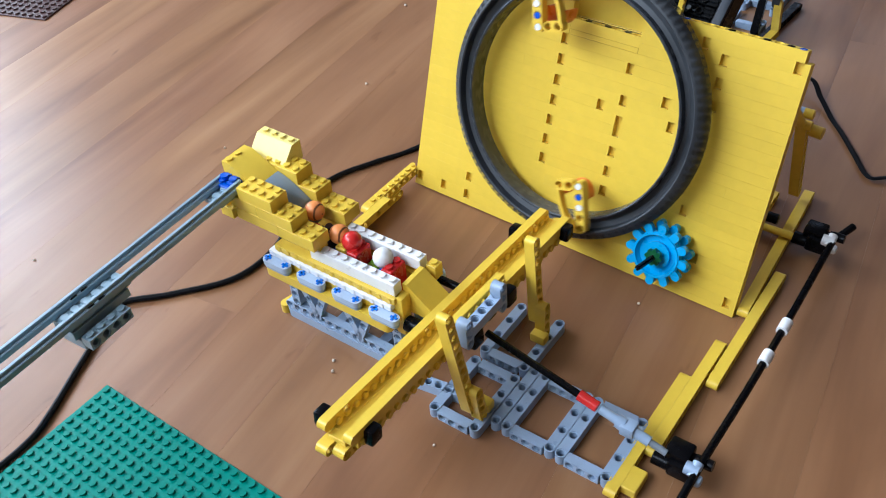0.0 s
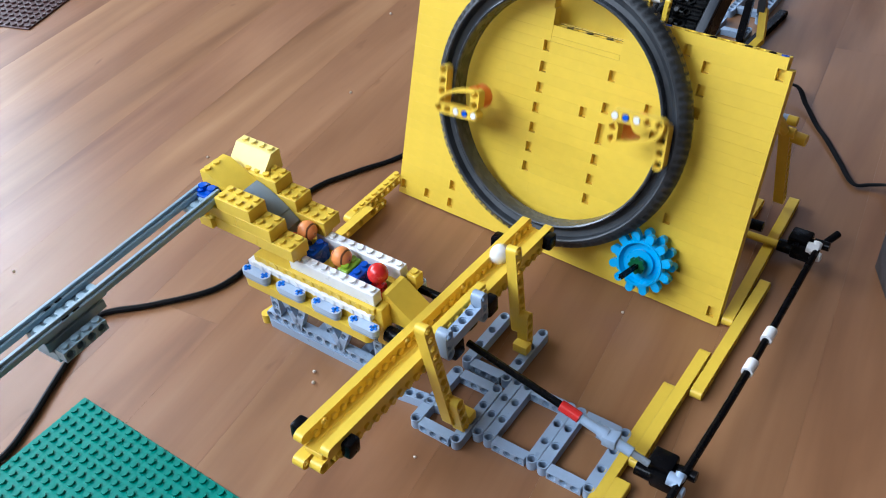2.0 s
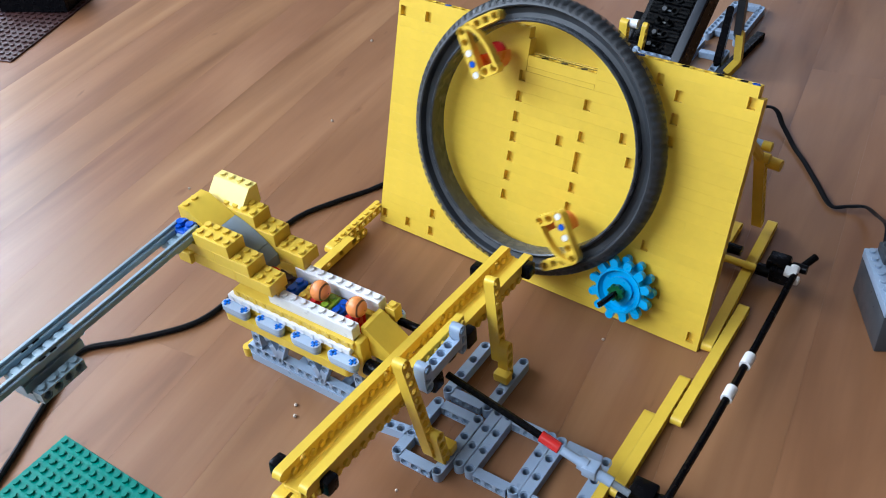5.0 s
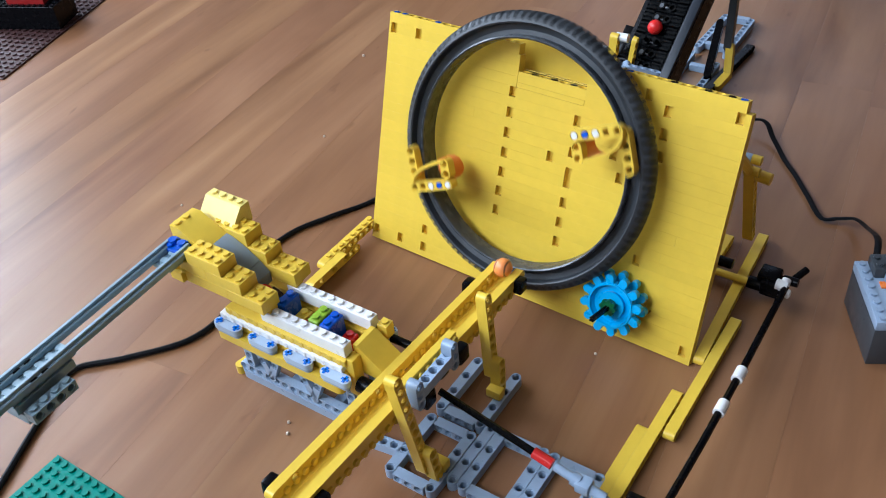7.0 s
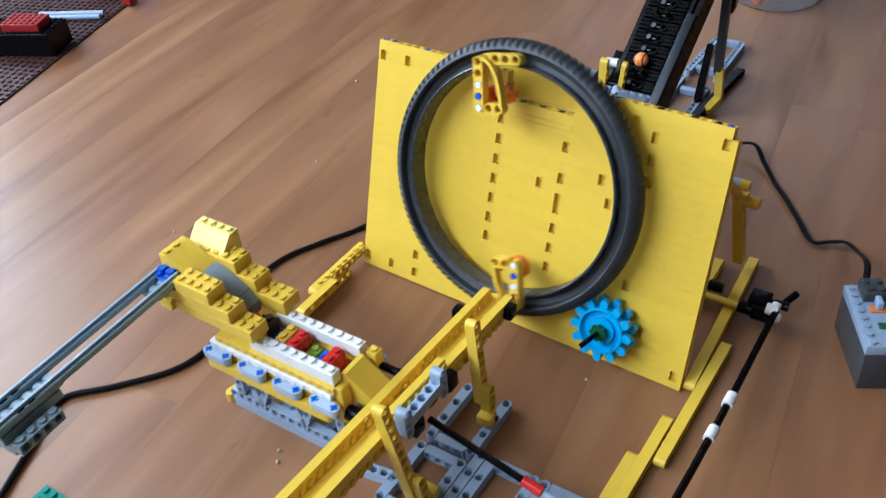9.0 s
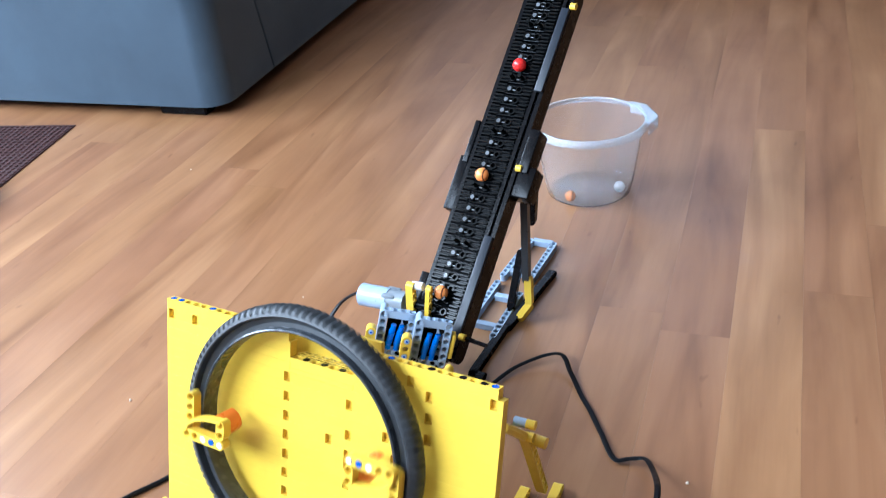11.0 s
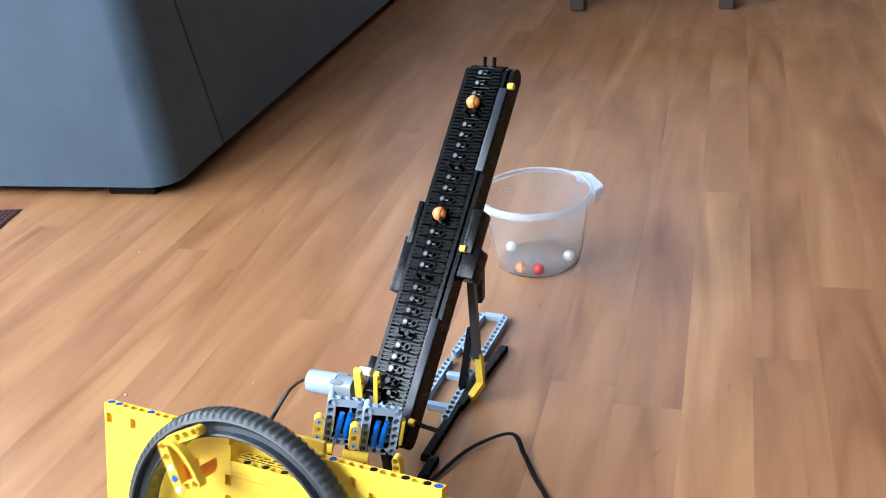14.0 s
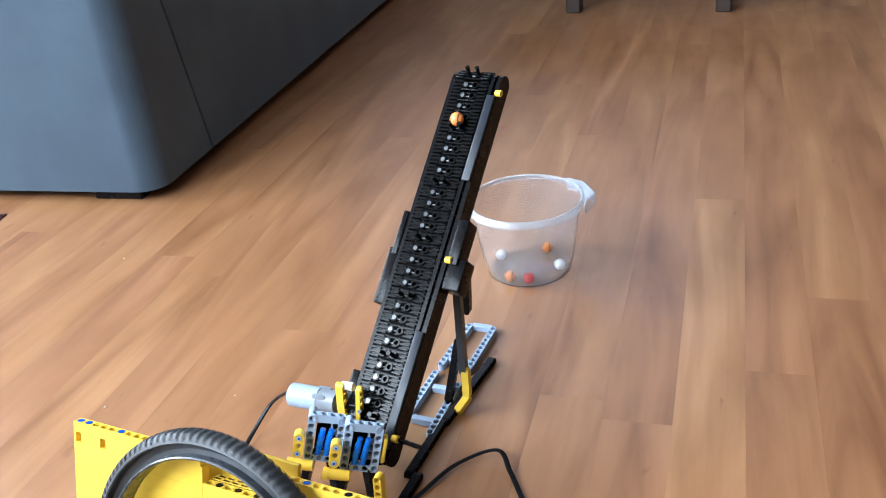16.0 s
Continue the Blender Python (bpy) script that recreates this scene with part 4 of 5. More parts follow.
def build_conveyor():
    c = thing("conveyor", CONV_M, "steep black chain conveyor with grey side strips", "toy conveyor")
    body = bmesh.new()
    for x0, x1 in ((-0.0600, -0.0560), (-0.0155, -0.0115), (-0.0085, -0.0040)):
        out = [(Y0 + BR * 0.95 * math.cos(a), -BR + BR * 0.95 * math.sin(a)) for a in [math.pi / 2 + math.pi * k / 10 for k in range(11)]] + [(Y1 + BR * 0.95 * math.cos(a), -BR + BR * 0.95 * math.sin(a)) for a in [-math.pi / 2 + math.pi * k / 10 for k in range(11)]]
        lo = [body.verts.new((x0, y, z)) for y, z in out]
        hi = [body.verts.new((x1, y, z)) for y, z in out]
        for i in range(len(out)):
            j = (i + 1) % len(out)
            body.faces.new((lo[i], lo[j], hi[j], hi[i]))
        body.faces.new(lo[::-1])
        body.faces.new(hi)
    box(body, -0.0140, -0.0060, 0.000, 0.350, -0.018, -0.0040, 0.0005)
    box(body, -0.0560, -0.0150, 0.004, 0.345, -0.017, -0.0050, 0.0005)
    part("side_frame", body, BLACK, c, "black plastic side frame")
    for y0, y1 in ((-0.0110, 0.1010), (0.2550, 0.3470)):
        part("edge_strip", box(bmesh.new(), -0.0135, -0.0046, y0, y1, -0.0010, 0.0032, 0.0008, 2), EDGEGREY, c, "dark grey smooth edge strip")
    for y in (0.0, 0.1738, 0.3501):
        bm = cyl(bmesh.new(), (-0.0050, y, 0.0010), (0.0010, y, 0.0010), 0.0034, 12)
        part("bushing", bm, YELLOW, c, "yellow axle bushing")
    part("axle", cyl(bmesh.new(), (0.0010, 0.0, -0.0010), (0.0240, -0.001, -0.0010), 0.0022, 8), BLACK, c)
    for s, x0, x1 in ((-1, -0.0665, -0.0602), (1, -0.0038, 0.0075)):
        part("side_panel", box(bmesh.new(), x0, x1, 0.170, 0.216, -0.0200, 0.0010, 0.0012, 2), BLACK, c)
    part("side_panel", box(bmesh.new(), -0.0720, -0.0604, 0.120, 0.178, -0.0230, -0.0030, 0.0012, 2), BLACK, c)
    part("side_panel", box(bmesh.new(), -0.0038, 0.0150, 0.146, 0.178, -0.0230, -0.0020, 0.0012, 2), BLACK, c)
    part("side_panel", box(bmesh.new(), -0.0690, -0.0602, 0.022, 0.052, -0.0140, -0.0010, 0.0008, 2), BLACK, c)
    for y in range(12):
        part("rivet", cyl(bmesh.new(), (-0.0135, 0.112 + 0.012 * y, -0.0042), (-0.0135, 0.112 + 0.012 * y, -0.0030), 0.0022, 10), MIDGREY if y % 2 else DARKGREY, c)
    inv = CONV_M.inverted()

    def leg(name, a, b_, mat, n, label=""):
        a, b_ = Vector(a), Vector(b_)
        x = (b_ - a).normalized()
        y = Vector((1, 0, 0)) - x * x.x
        y.normalize()
        m = Matrix((x, y, x.cross(y))).transposed().to_4x4()
        m.translation = a
        part(name, beam(n, inv @ m, holes=()), mat, c, label)

    leg("leg", (-0.0835, 0.5800, 0.1480), (-0.0815, 0.5690, 0.0320), DARKGREY, 15, "dark grey support leg")
    leg("leg", (-0.0780, 0.5930, 0.1460), (-0.0850, 0.6000, 0.0880), BLACK, 8)
    leg("leg", (-0.1600, 0.5900, 0.1400), (-0.1560, 0.6000, 0.0080), BLACK, 17)
    leg("leg", (-0.1080, 0.6180, 0.0340), (-0.0930, 0.5480, 0.0060), BLACK, 10)
    leg("foot_beam", (-0.0795, 0.5700, 0.0370), (-0.0745, 0.5575, 0.0120), YELLOW, 4, "bent yellow foot beam")
    leg("foot_beam", (-0.0745, 0.5575, 0.0120), (-0.0795, 0.5440, 0.0050), YELLOW, 3)
    return c


def build_conveyor_base():
    b = thing("ladder_frame", I4.copy(), "light grey ladder frames and black beams on the floor", "toy frame")
    part("side_beam", beam(11, pose(-0.1278, 0.6113, 0.0039, 0, 0, 89)), GREY, b)
    part("side_beam", beam(11, pose(-0.0955, 0.6113, 0.0039, 0, 0, 91)), GREY, b)
    part("cross_bar", box(bmesh.new(), -0.1240, -0.0995, 0.6910, 0.6985, 0.0003, 0.0074, 0.0004), GREY, b)
    part("cross_bar", box(bmesh.new(), -0.1240, -0.0995, 0.6200, 0.6270, 0.0003, 0.0074, 0.0004), GREY, b)
    part("side_beam", beam(10, pose(-0.1265, 0.5230, 0.0039, 0, 0, 91)), GREY, b)
    part("side_beam", beam(11, pose(-0.0925, 0.5010, 0.0039, 0, 0, 92)), GREY, b)
    part("cross_bar", box(bmesh.new(), -0.1205, -0.0965, 0.5155, 0.5225, 0.0003, 0.0074, 0.0004), GREY, b)
    part("cross_bar", box(bmesh.new(), -0.1205, -0.0965, 0.5690, 0.5760, 0.0003, 0.0074, 0.0004), GREY, b)
    part("long_beam", beam(15, pose(-0.0860, 0.5240, 0.0039, 0, 0, 86) @ RX90), BLACK, b, "black beam")
    part("long_beam", beam(11, pose(-0.0880, 0.4420, 0.0039, 0, 0, 90) @ RX90), BLACK, b, "black beam")
    part("long_beam", beam(7, pose(-0.0790, 0.3940, 0.0039, 0, 0, 90) @ RX90), BLACK, b, "black beam")
    return b


def build_gearbox():
    g = thing("gearbox", I4.copy(), "grey gearbox frames with blue connectors and a grey motor", "toy gearbox")
    m = bmesh.new()
    cyl(m, (-0.2180, 0.4620, 0.0560), (-0.1850, 0.4610, 0.0575), 0.0118, 24)
    part("motor", m, GREY, g, "light grey cylindrical motor")
    m2 = cyl(bmesh.new(), (-0.1850, 0.4610, 0.0575), (-0.1650, 0.4600, 0.0585), 0.0112, 24)
    box(m2, -0.1900, -0.1750, 0.4520, 0.4700, 0.0470, 0.0680, 0.0015, 2)
    part("motor_gearhead", m2, MIDGREY, g, "mid grey motor gear head")
    part("bracket_beam", beam(5, pose(-0.1545, 0.4500, 0.0560, 0, -86, 0)), YELLOW, g)
    part("bracket_beam", beam(6, pose(-0.1365, 0.4480, 0.0500, 0, -82, 0), h=0.0022), YELLOW, g)
    part("bushing", cyl(bmesh.new(), (-0.1520, 0.4530, 0.0870), (-0.1400, 0.4530, 0.0875), 0.0042), WHITE, g, "white axle bushing")
    part("axle", cyl(bmesh.new(), (-0.1600, 0.4540, 0.0640), (-0.1330, 0.4540, 0.0640), 0.0048), BLACK, g, "black axle drum")
    up = Vector((0.19, 0.21, 0.96)).normalized()
    side = Vector((0.885, 0.466, 0.0))
    side = (side - up * side.dot(up)).normalized()
    for base in ((-0.1700, 0.3965, 0.0426), (-0.1310, 0.3947, 0.0426)):
        m = Matrix((side, up.cross(side), up)).transposed().to_4x4()
        m.translation = base
        for x, y in ((0.004, 0.0), (0.004, 0.0080), (0.031, 0.0)):
            part("frame_side", beam(6, m @ pose(x, y, 0.0040, 0, -90, 0) @ RX90, w=0.0034 if x > 0.01 else 0.0038), GREY, g)
        part("frame_top", beam(4, m @ pose(0.0065, 0, 0.0445), w=0.0032), GREY, g)
        part("frame_bottom", beam(4, m @ pose(0.0065, 0, 0.0030) @ RX90, w=0.0030), GREY, g)
        part("inner_beam", beam(5, m @ pose(0.0255, 0.0060, 0.0060, 0, -90, 0) @ RX90, h=0.0030), PADGREY, g, "pale grey inner beam")
        part("inner_pin", cyl(bmesh.new(), m @ Vector((0.0255, -0.002, 0.0380)), m @ Vector((0.0255, 0.004, 0.0380)), 0.0027), BLACK, g)
        for x in (0.0130, 0.0205):
            part("connector", cyl(cyl(bmesh.new(), m @ Vector((x, -0.001, 0.0060)), m @ Vector((x + 0.002, -0.001, 0.0330)), 0.0026, 14), m @ Vector((x, -0.001, 0.0120)), m @ Vector((x + 0.0014, -0.001, 0.0270)), 0.0031, 14), BRIGHTBLUE, g, "bright blue axle connector")
        part("core", box(bmesh.new(), 0.009, 0.0270, 0.0100, 0.0150, 0.002, 0.040, 0.001, 1, m), BLACK, g, "black inner gear block")
        part("end_block", box(bmesh.new(), 0.0355, 0.0395, -0.003, 0.006, 0.010, 0.036, 0.0012, 2, m), YELLOW, g)
        lk = part("link", beam(3, m @ pose(-0.0055, -0.0085, 0.0120, 0, -90, 0) @ RX90, h=0.0046, w=0.0048), YELLOW, g, "yellow three-hole link")
        for k in (0, 2):
            c = m @ Vector((-0.0055, -0.0118, 0.0120 + k * U))
            part("link_end_pin", cyl(bmesh.new(), c, c + m.to_3x3() @ Vector((0, -0.0016, 0)), 0.0026, 14), PADGREY, lk, "pale grey pin end")
            part("link_pin_core", cyl(bmesh.new(), c, c + m.to_3x3() @ Vector((0, -0.0019, 0)), 0.0012, 8), BLUE, lk, "dark blue pin core")
        part("arm", cyl(bmesh.new(), m @ Vector((-0.012, -0.010, -0.001)), m @ Vector((0.010, -0.013, 0.001)), 0.0050, 14), YELLOW, g)
        part("arm_end", cyl(bmesh.new(), m @ Vector((-0.014, -0.0098, -0.001)), m @ Vector((-0.009, -0.0104, -0.001)), 0.0058, 14), YELLOW, g)
        for a, b_ in ((0.008, -0.006), (0.025, 0.034)):
            p, q = m @ Vector((a, 0.002, 0.003)), Vector((base[0] + b_, base[1] - 0.004, 0.004))
            ax = (q - p).normalized()
            ay = (Vector((0, 1, 0)) - ax * ax.y).normalized()
            mm = Matrix((ax, ay, ax.cross(ay))).transposed().to_4x4()
            mm.translation = p
            part("stand", beam(max(2, round((q - p).length / U) + 1), mm @ RX90, holes=()), BLACK, g, "black leaning stand beam")
    part("post_beam", beam(7, pose(-0.0795, 0.3720, 0.0160, 0, -86, 0) @ RX90), YELLOW, g)
    part("post_foot", box(bmesh.new(), -0.0840, -0.0755, 0.3680, 0.3760, 0.0, 0.0130, 0.001), BLACK, g)
    part("motor_stand", box(bmesh.new(), -0.1720, -0.1640, 0.4560, 0.4660, 0.0, 0.0490, 0.001), BLACK, g)
    return g


# ---- battery box ----
def build_battery():
    m = pose(0.1468, 0.2330, 0, 0, 0, 28)
    b = thing("battery_box", m, "grey battery box with a switch and a plugged cable", "battery box")
    W, L, H = 0.0322, 0.0645, 0.0410
    part("case", box(bmesh.new(), 0, W, 0, L, 0.0, 0.0330, 0.0010, 2), DARKGREY, b, "dark grey lower case")
    top = box(bmesh.new(), 0, W, 0, L, 0.0332, H, 0.0006, 2)
    studs(top, [(x, (k + 0.5) * 0.00805, H) for x in (0.0045, W - 0.0045) for k in range(8)])
    part("lid", top, GREY, b, "light grey studded lid")
    plug = box(bmesh.new(), 0.0083, 0.0243, 0.0450, 0.0625, H, H + 0.0085, 0.0012, 2)
    studs(plug, [(0.0123, 0.0495, H + 0.0085), (0.0203, 0.0495, H + 0.0085), (0.0123, 0.0578, H + 0.0085), (0.0203, 0.0578, H + 0.0085)])
    part("plug", plug, DARKGREY, b, "dark grey cable plug")
    part("switch_base", box(bmesh.new(), 0.0110, 0.0240, 0.0340, 0.0410, H, H + 0.0012, 0.0004), ORANGE, b, "orange switch base")
    part("switch_lever", box(bmesh.new(), 0.0150, 0.0195, 0.0355, 0.0445, H, H + 0.0080, 0.0012, 2), GREY, b, "grey switch lever")
    part("button", box(bmesh.new(), 0.0125, 0.0205, 0.0170, 0.0235, H, H + 0.0012, 0.0005), DKGREEN, b, "green push button")
    part("socket", cyl(bmesh.new(), (0.0165, 0.0085, H - 0.001), (0.0165, 0.0085, H + 0.0003), 0.0020), BLACK, b)


# ---- cables ----
def cable(label, pts, r=0.0026, flat=0.6):
    ob = part("cable", tube_path(pts, r, 8, flat), RUBBERCORD)
    return tagged(ob, label, "cable", kind="")


def build_cables():
    h = 0.0026
    cable("black cord lying on the floor in loose bends", [(-0.245, 0.285, 0.02), (-0.280, 0.2246, h), (-0.300, 0.187, h), (-0.3177, 0.1486, h), (-0.318, 0.100, h), (-0.2984, 0.0547, h), (-0.300, 0.010, h), (-0.330, -0.030, h), (-0.3563, -0.0573, h), (-0.352, -0.080, h), (-0.3409, -0.0998, h), (-0.329, -0.125, h), (-0.3148, -0.1549, h), (-0.306, -0.180, h), (-0.3060, -0.215, h), (-0.316, -0.26, h)], 0.0025, 0.85)
    cable("black flat cable looping over the floor to the battery box", [(-0.085, 0.395, h), (-0.0702, 0.4183, h), (-0.0512, 0.4640, 0.006), (-0.0175, 0.4900, 0.012), (0.0020, 0.4720, 0.006), (0.0200, 0.4490, h), (0.0349, 0.4310, h), (0.0540, 0.4050, h), (0.0730, 0.3800, h), (0.0860, 0.3835, 0.004), (0.0990, 0.3835, 0.008), (0.1120, 0.3600, 0.020), (0.1240, 0.3250, 0.040), (0.1290, 0.2990, 0.0455), (0.1295, 0.2900, 0.0450)], 0.0025, 0.32)
    cable("thin black motor cable curving behind the wall", [(-0.2175, 0.462, 0.056), (-0.2307, 0.4700, 0.050), (-0.2550, 0.4700, 0.030), (-0.2650, 0.4450, 0.010), (-0.2600, 0.4000, h), (-0.245, 0.330, h), (-0.240, 0.29, h)], 0.0026, 0.6)


# ---- tub ----
def build_tub():
    t = thing("plastic_tub", pose(-0.1060, 0.8490, 0), "translucent plastic tub with an angular rim and balls inside", "tub")
    n = 56
    bm = bmesh.new()

    def ring(r, z, k=0.0):
        r, z = r * 1.01, z * 1.07
        return [bm.verts.new((r * (1 + 0.02 * math.sin(2 * a)) * math.cos(a), r * math.sin(a), z)) for a in [2 * math.pi * i / n for i in range(n)]]

    prof = [(0.0010, 0.0006), (0.0480, 0.0006), (0.0520, 0.0030), (0.0560, 0.0200), (0.0650, 0.0780), (0.0690, 0.0930), (0.0700, 0.0930), (0.0662, 0.0780), (0.0572, 0.0200), (0.0530, 0.0018), (0.0480, -0.0), (0.0010, -0.0)]
    rings = [ring(r, z + 0.0004) for r, z in prof]
    for A, B in zip(rings, rings[1:]):
        for k in range(n):
            bm.faces.new((A[k], A[(k + 1) % n], B[(k + 1) % n], B[k]))
    bm.faces.new(rings[0])
    bm.faces.new(rings[-1][::-1])
    ob = part("bowl", bm, CLEAR, t, "clear plastic bowl", 1.0)
    rim = revolve([(0.0694, 0.0985), (0.0735, 0.0930), (0.0748, 0.0932), (0.0745, 0.0985), (0.0715, 0.1012), (0.0694, 0.1010)], 56)
    part("rim", rim, MILKY, t, "milky rolled rim")
    outline = [(0.0300, 0.0640), (0.0480, 0.0500), (0.0620, 0.0310), (0.0700, 0.0100), (0.0760, 0.0060), (0.0800, 0.0330), (0.0560, 0.0640), (0.0340, 0.0700)]
    part("rim_tab", shell(outline, 0.0985, 0.1002), MILKY, t, "angular pouring corner")
    flap = bmesh.new()
    for (ax, ay), (bx, by) in zip(outline[4:], outline[5:]):
        d = Vector((by - ay, ax - bx, 0)).normalized() * 0.0012
        lo = [flap.verts.new((x + d.x * k, y + d.y * k, 0.0840)) for x, y, k in ((ax, ay, 0), (bx, by, 0), (bx, by, -1), (ax, ay, -1))]
        hi = [flap.verts.new((v.co.x, v.co.y, 0.0986)) for v in lo]
        for i in range(4):
            flap.faces.new((lo[i], lo[(i + 1) % 4], hi[(i + 1) % 4], hi[i]))
        flap.faces.new(lo[::-1])
        flap.faces.new(hi)
    part("tab_flap", flap, MILKY, t, "hanging edge of the pouring corner")


# ---- sofa, rug, table ----
def build_sofa():
    ang = math.degrees(math.atan2(1.79 - 0.9245, -0.9251 + 0.7825))
    m = pose(-0.7520, 0.9080, 0, 0, 0, ang - 90)
    s = thing("sofa", m, "dark blue-grey upholstered sofa with short black feet", "sofa")
    for y0, y1, z1, nm in ((0.0, 0.190, 0.62, "armrest"), (0.1915, 1.60, 0.42, "seat_base"), (1.603, 1.90, 0.62, "armrest")):
        r = 0.045 if y0 == 0.0 else 0.003
        corner = [(-r + r * math.cos(a), y0 + r + r * math.sin(a)) for a in [math.pi * (k / 12 - 1) / 2 for k in range(13)]]
        bm = shell([(-0.95, y1), (-0.95, y0)] + corner + [(0.0, y1 - 0.003), (-0.003, y1)], 0.021, z1)
        for v in bm.verts:
            if 0.15 < v.co.y < 0.30:
                v.co.y -= 0.20 * (v.co.z - 0.03)
        part(nm, bm, FABRIC, s, "grey fabric " + nm.replace("_", " "))
    part("backrest", box(bmesh.new(), -0.98, -0.70, 0.303, 1.60, 0.425, 0.85, 0.05, 4), FABRIC, s)
    for x in (-0.09, -0.88):
        for y in (0.05, 1.85):
            part("foot", box(bmesh.new(), x - 0.045, x + 0.045, y - 0.035, y + 0.035, 0.0, 0.0215, 0.003), BLACK, s, "short black foot")


def build_rug():
    g = thing("brown_baseplate", pose(-1.0045, 0.8185, 0, 0, 0, -73.3), "large dark brown studded baseplate lying on the floor", "baseplate")
    L, W = 0.634, 0.50
    part("plate", box(bmesh.new(), 0, L, -W, 0, 0.0, 0.0020, 0.0004), BROWN, g)
    st = bmesh.new()
    studs(st, [(L - (i + 0.5) * 0.010, -(j + 0.5) * 0.010, 0.002) for i in range(63) for j in range(22)], 0.0032, 0.0018, 6)
    tagged(part("studs", st, BROWN, g), kind="stuff")


def build_side_table():
    t = thing("side_table", pose(-0.24, 2.30, 0, 0, 0, 3), "dark wooden low table standing far across the floor", "table")
    # Top is out of view; its width and height are set to shade the floor.
    part("tabletop", box(bmesh.new(), -0.42, 0.42, -0.30, 0.30, 0.26, 0.29, 0.004), DARKWOOD, t)
    for x in (-0.18, 0.18):
        for y in (-0.18, 0.18):
            part("leg", box(bmesh.new(), x - 0.018, x + 0.018, y - 0.018, y + 0.018, 0.0, 0.26, 0.003), DARKWOOD, t)


def toy_brick_thing(name, m, pieces, label, cat):
    t = thing(name, m, label, cat)
    for nm, mat, x0, x1, y0, y1, z0, z1 in pieces:
        part(nm, brick(bmesh.new(), x0, x1, y0, y1, z0, z1), mat, t)
    return t


def build_toys():
    toy_brick_thing("toy_train", pose(-0.9150, 0.3300, 0.0038, 0, 0, 24), [("body", BLACK, -0.048, 0.048, -0.024, 0.024, 0.0, 0.030), ("roof", TOYRED, -0.020, 0.032, -0.016, 0.016, 0.0302, 0.0400), ("front", GREY, -0.064, -0.048, -0.016, 0.016, 0.0, 0.0200)], "black and red toy train car on the brown baseplate", "toy")
    t = thing("toy_ladder", pose(-0.9420, 0.4160, 0.0038, 0, 0, 26), "long grey toy ladder lying on the brown baseplate", "toy")
    for y in (-0.006, 0.006):
        part("side_rod", cyl(bmesh.new(), (-0.048, y, 0.004), (0.048, y, 0.004), 0.0035), GREY, t)
    toy_brick_thing("toy_table", pose(-0.9850, 0.5200, 0.0038, 0, 0, 26), [("leg", TOYRED, -0.032, -0.016, -0.024, -0.008, 0.0, 0.034), ("leg", TOYRED, 0.016, 0.032, -0.024, -0.008, 0.0, 0.034), ("leg", TOYRED, -0.032, -0.016, 0.016, 0.032, 0.0, 0.034), ("leg", TOYRED, 0.016, 0.032, 0.016, 0.032, 0.0, 0.034), ("top", TOYRED, -0.040, 0.040, -0.032, 0.040, 0.0342, 0.0420)], "small red toy brick table on the brown baseplate", "toy")
    toy_brick_thing("toy_block", pose(-0.9300, 0.5420, 0.0038, 0, 0, 26), [("block", BLUE, -0.024, 0.024, -0.016, 0.016, 0.0, 0.0288), ("cap", BLUE, -0.016, 0.008, -0.016, 0.016, 0.029, 0.0384)], "blue toy brick stack on the brown baseplate", "toy")
    toy_brick_thing("toy_block", pose(-0.9010, 0.4880, 0.0038, 0, 0, 10), [("block", TOYRED, -0.008, 0.008, -0.008, 0.008, 0.0, 0.0130)], "small red toy brick on the brown baseplate", "toy")
    rnd = random.Random(3)
    cr = bmesh.new()
    for x, y in ((-0.021, 0.150), (-0.394, 0.289), (-0.464, -0.063), (-0.237, 0.284), (-0.178, -0.014), (-0.172, -0.022), (-0.067, 0.084)) + tuple((rnd.uniform(-0.7, 0.3), rnd.uniform(-0.1, 0.9)) for _ in range(7)):
        r = rnd.uniform(0.0007, 0.0016)
        bmesh.ops.create_icosphere(cr, subdivisions=1, radius=r, matrix=pose(x, y, r * 0.5, rnd.uniform(0, 90), rnd.uniform(0, 90), 0))
    tagged(part("crumbs", cr, CRUMB), "tiny pale crumbs scattered on the wooden floor", "crumbs", kind="stuff")


# ---- balls ----
BALL = ball_mesh()
BALL_MESH = {}


def ball(mat, label, place=(0, 0, 0)):
    if mat.name not in BALL_MESH:
        me = BALL.copy()
        me.materials.append(mat)
        BALL_MESH[mat.name] = me
    ob = new("ball", BALL_MESH[mat.name])
    ob.location = place
    return tagged(ob, label, "ball", "machine balls")


build_planks()
panel_rows()
wheel = build_wheel()
sprocket = build_sprocket()
build_base()
build_side_rail()
build_linkage()
trough = build_trough()
feeder = build_feeder()
build_green_plate()
conveyor = build_conveyor()
build_conveyor_base()
build_gearbox()
build_battery()
build_cables()
build_tub()
build_sofa()
build_rug()
build_side_table()
build_toys()


# ---- chain links ----
def ring_into(bm, x, r0, r1, z0, z1, n=12):
    rows = []
    for k in range(n):
        a = 2 * math.pi * k / n
        rows.append([bm.verts.new((x + r * math.cos(a), r * math.sin(a), z)) for r, z in ((r1, z0), (r1, z1), (r0, z1), (r0, z0))])
    for k in range(n):
        A, B = rows[k], rows[(k + 1) % n]
        for i in range(3):
            bm.faces.new((A[i], A[i + 1], B[i + 1], B[i]))


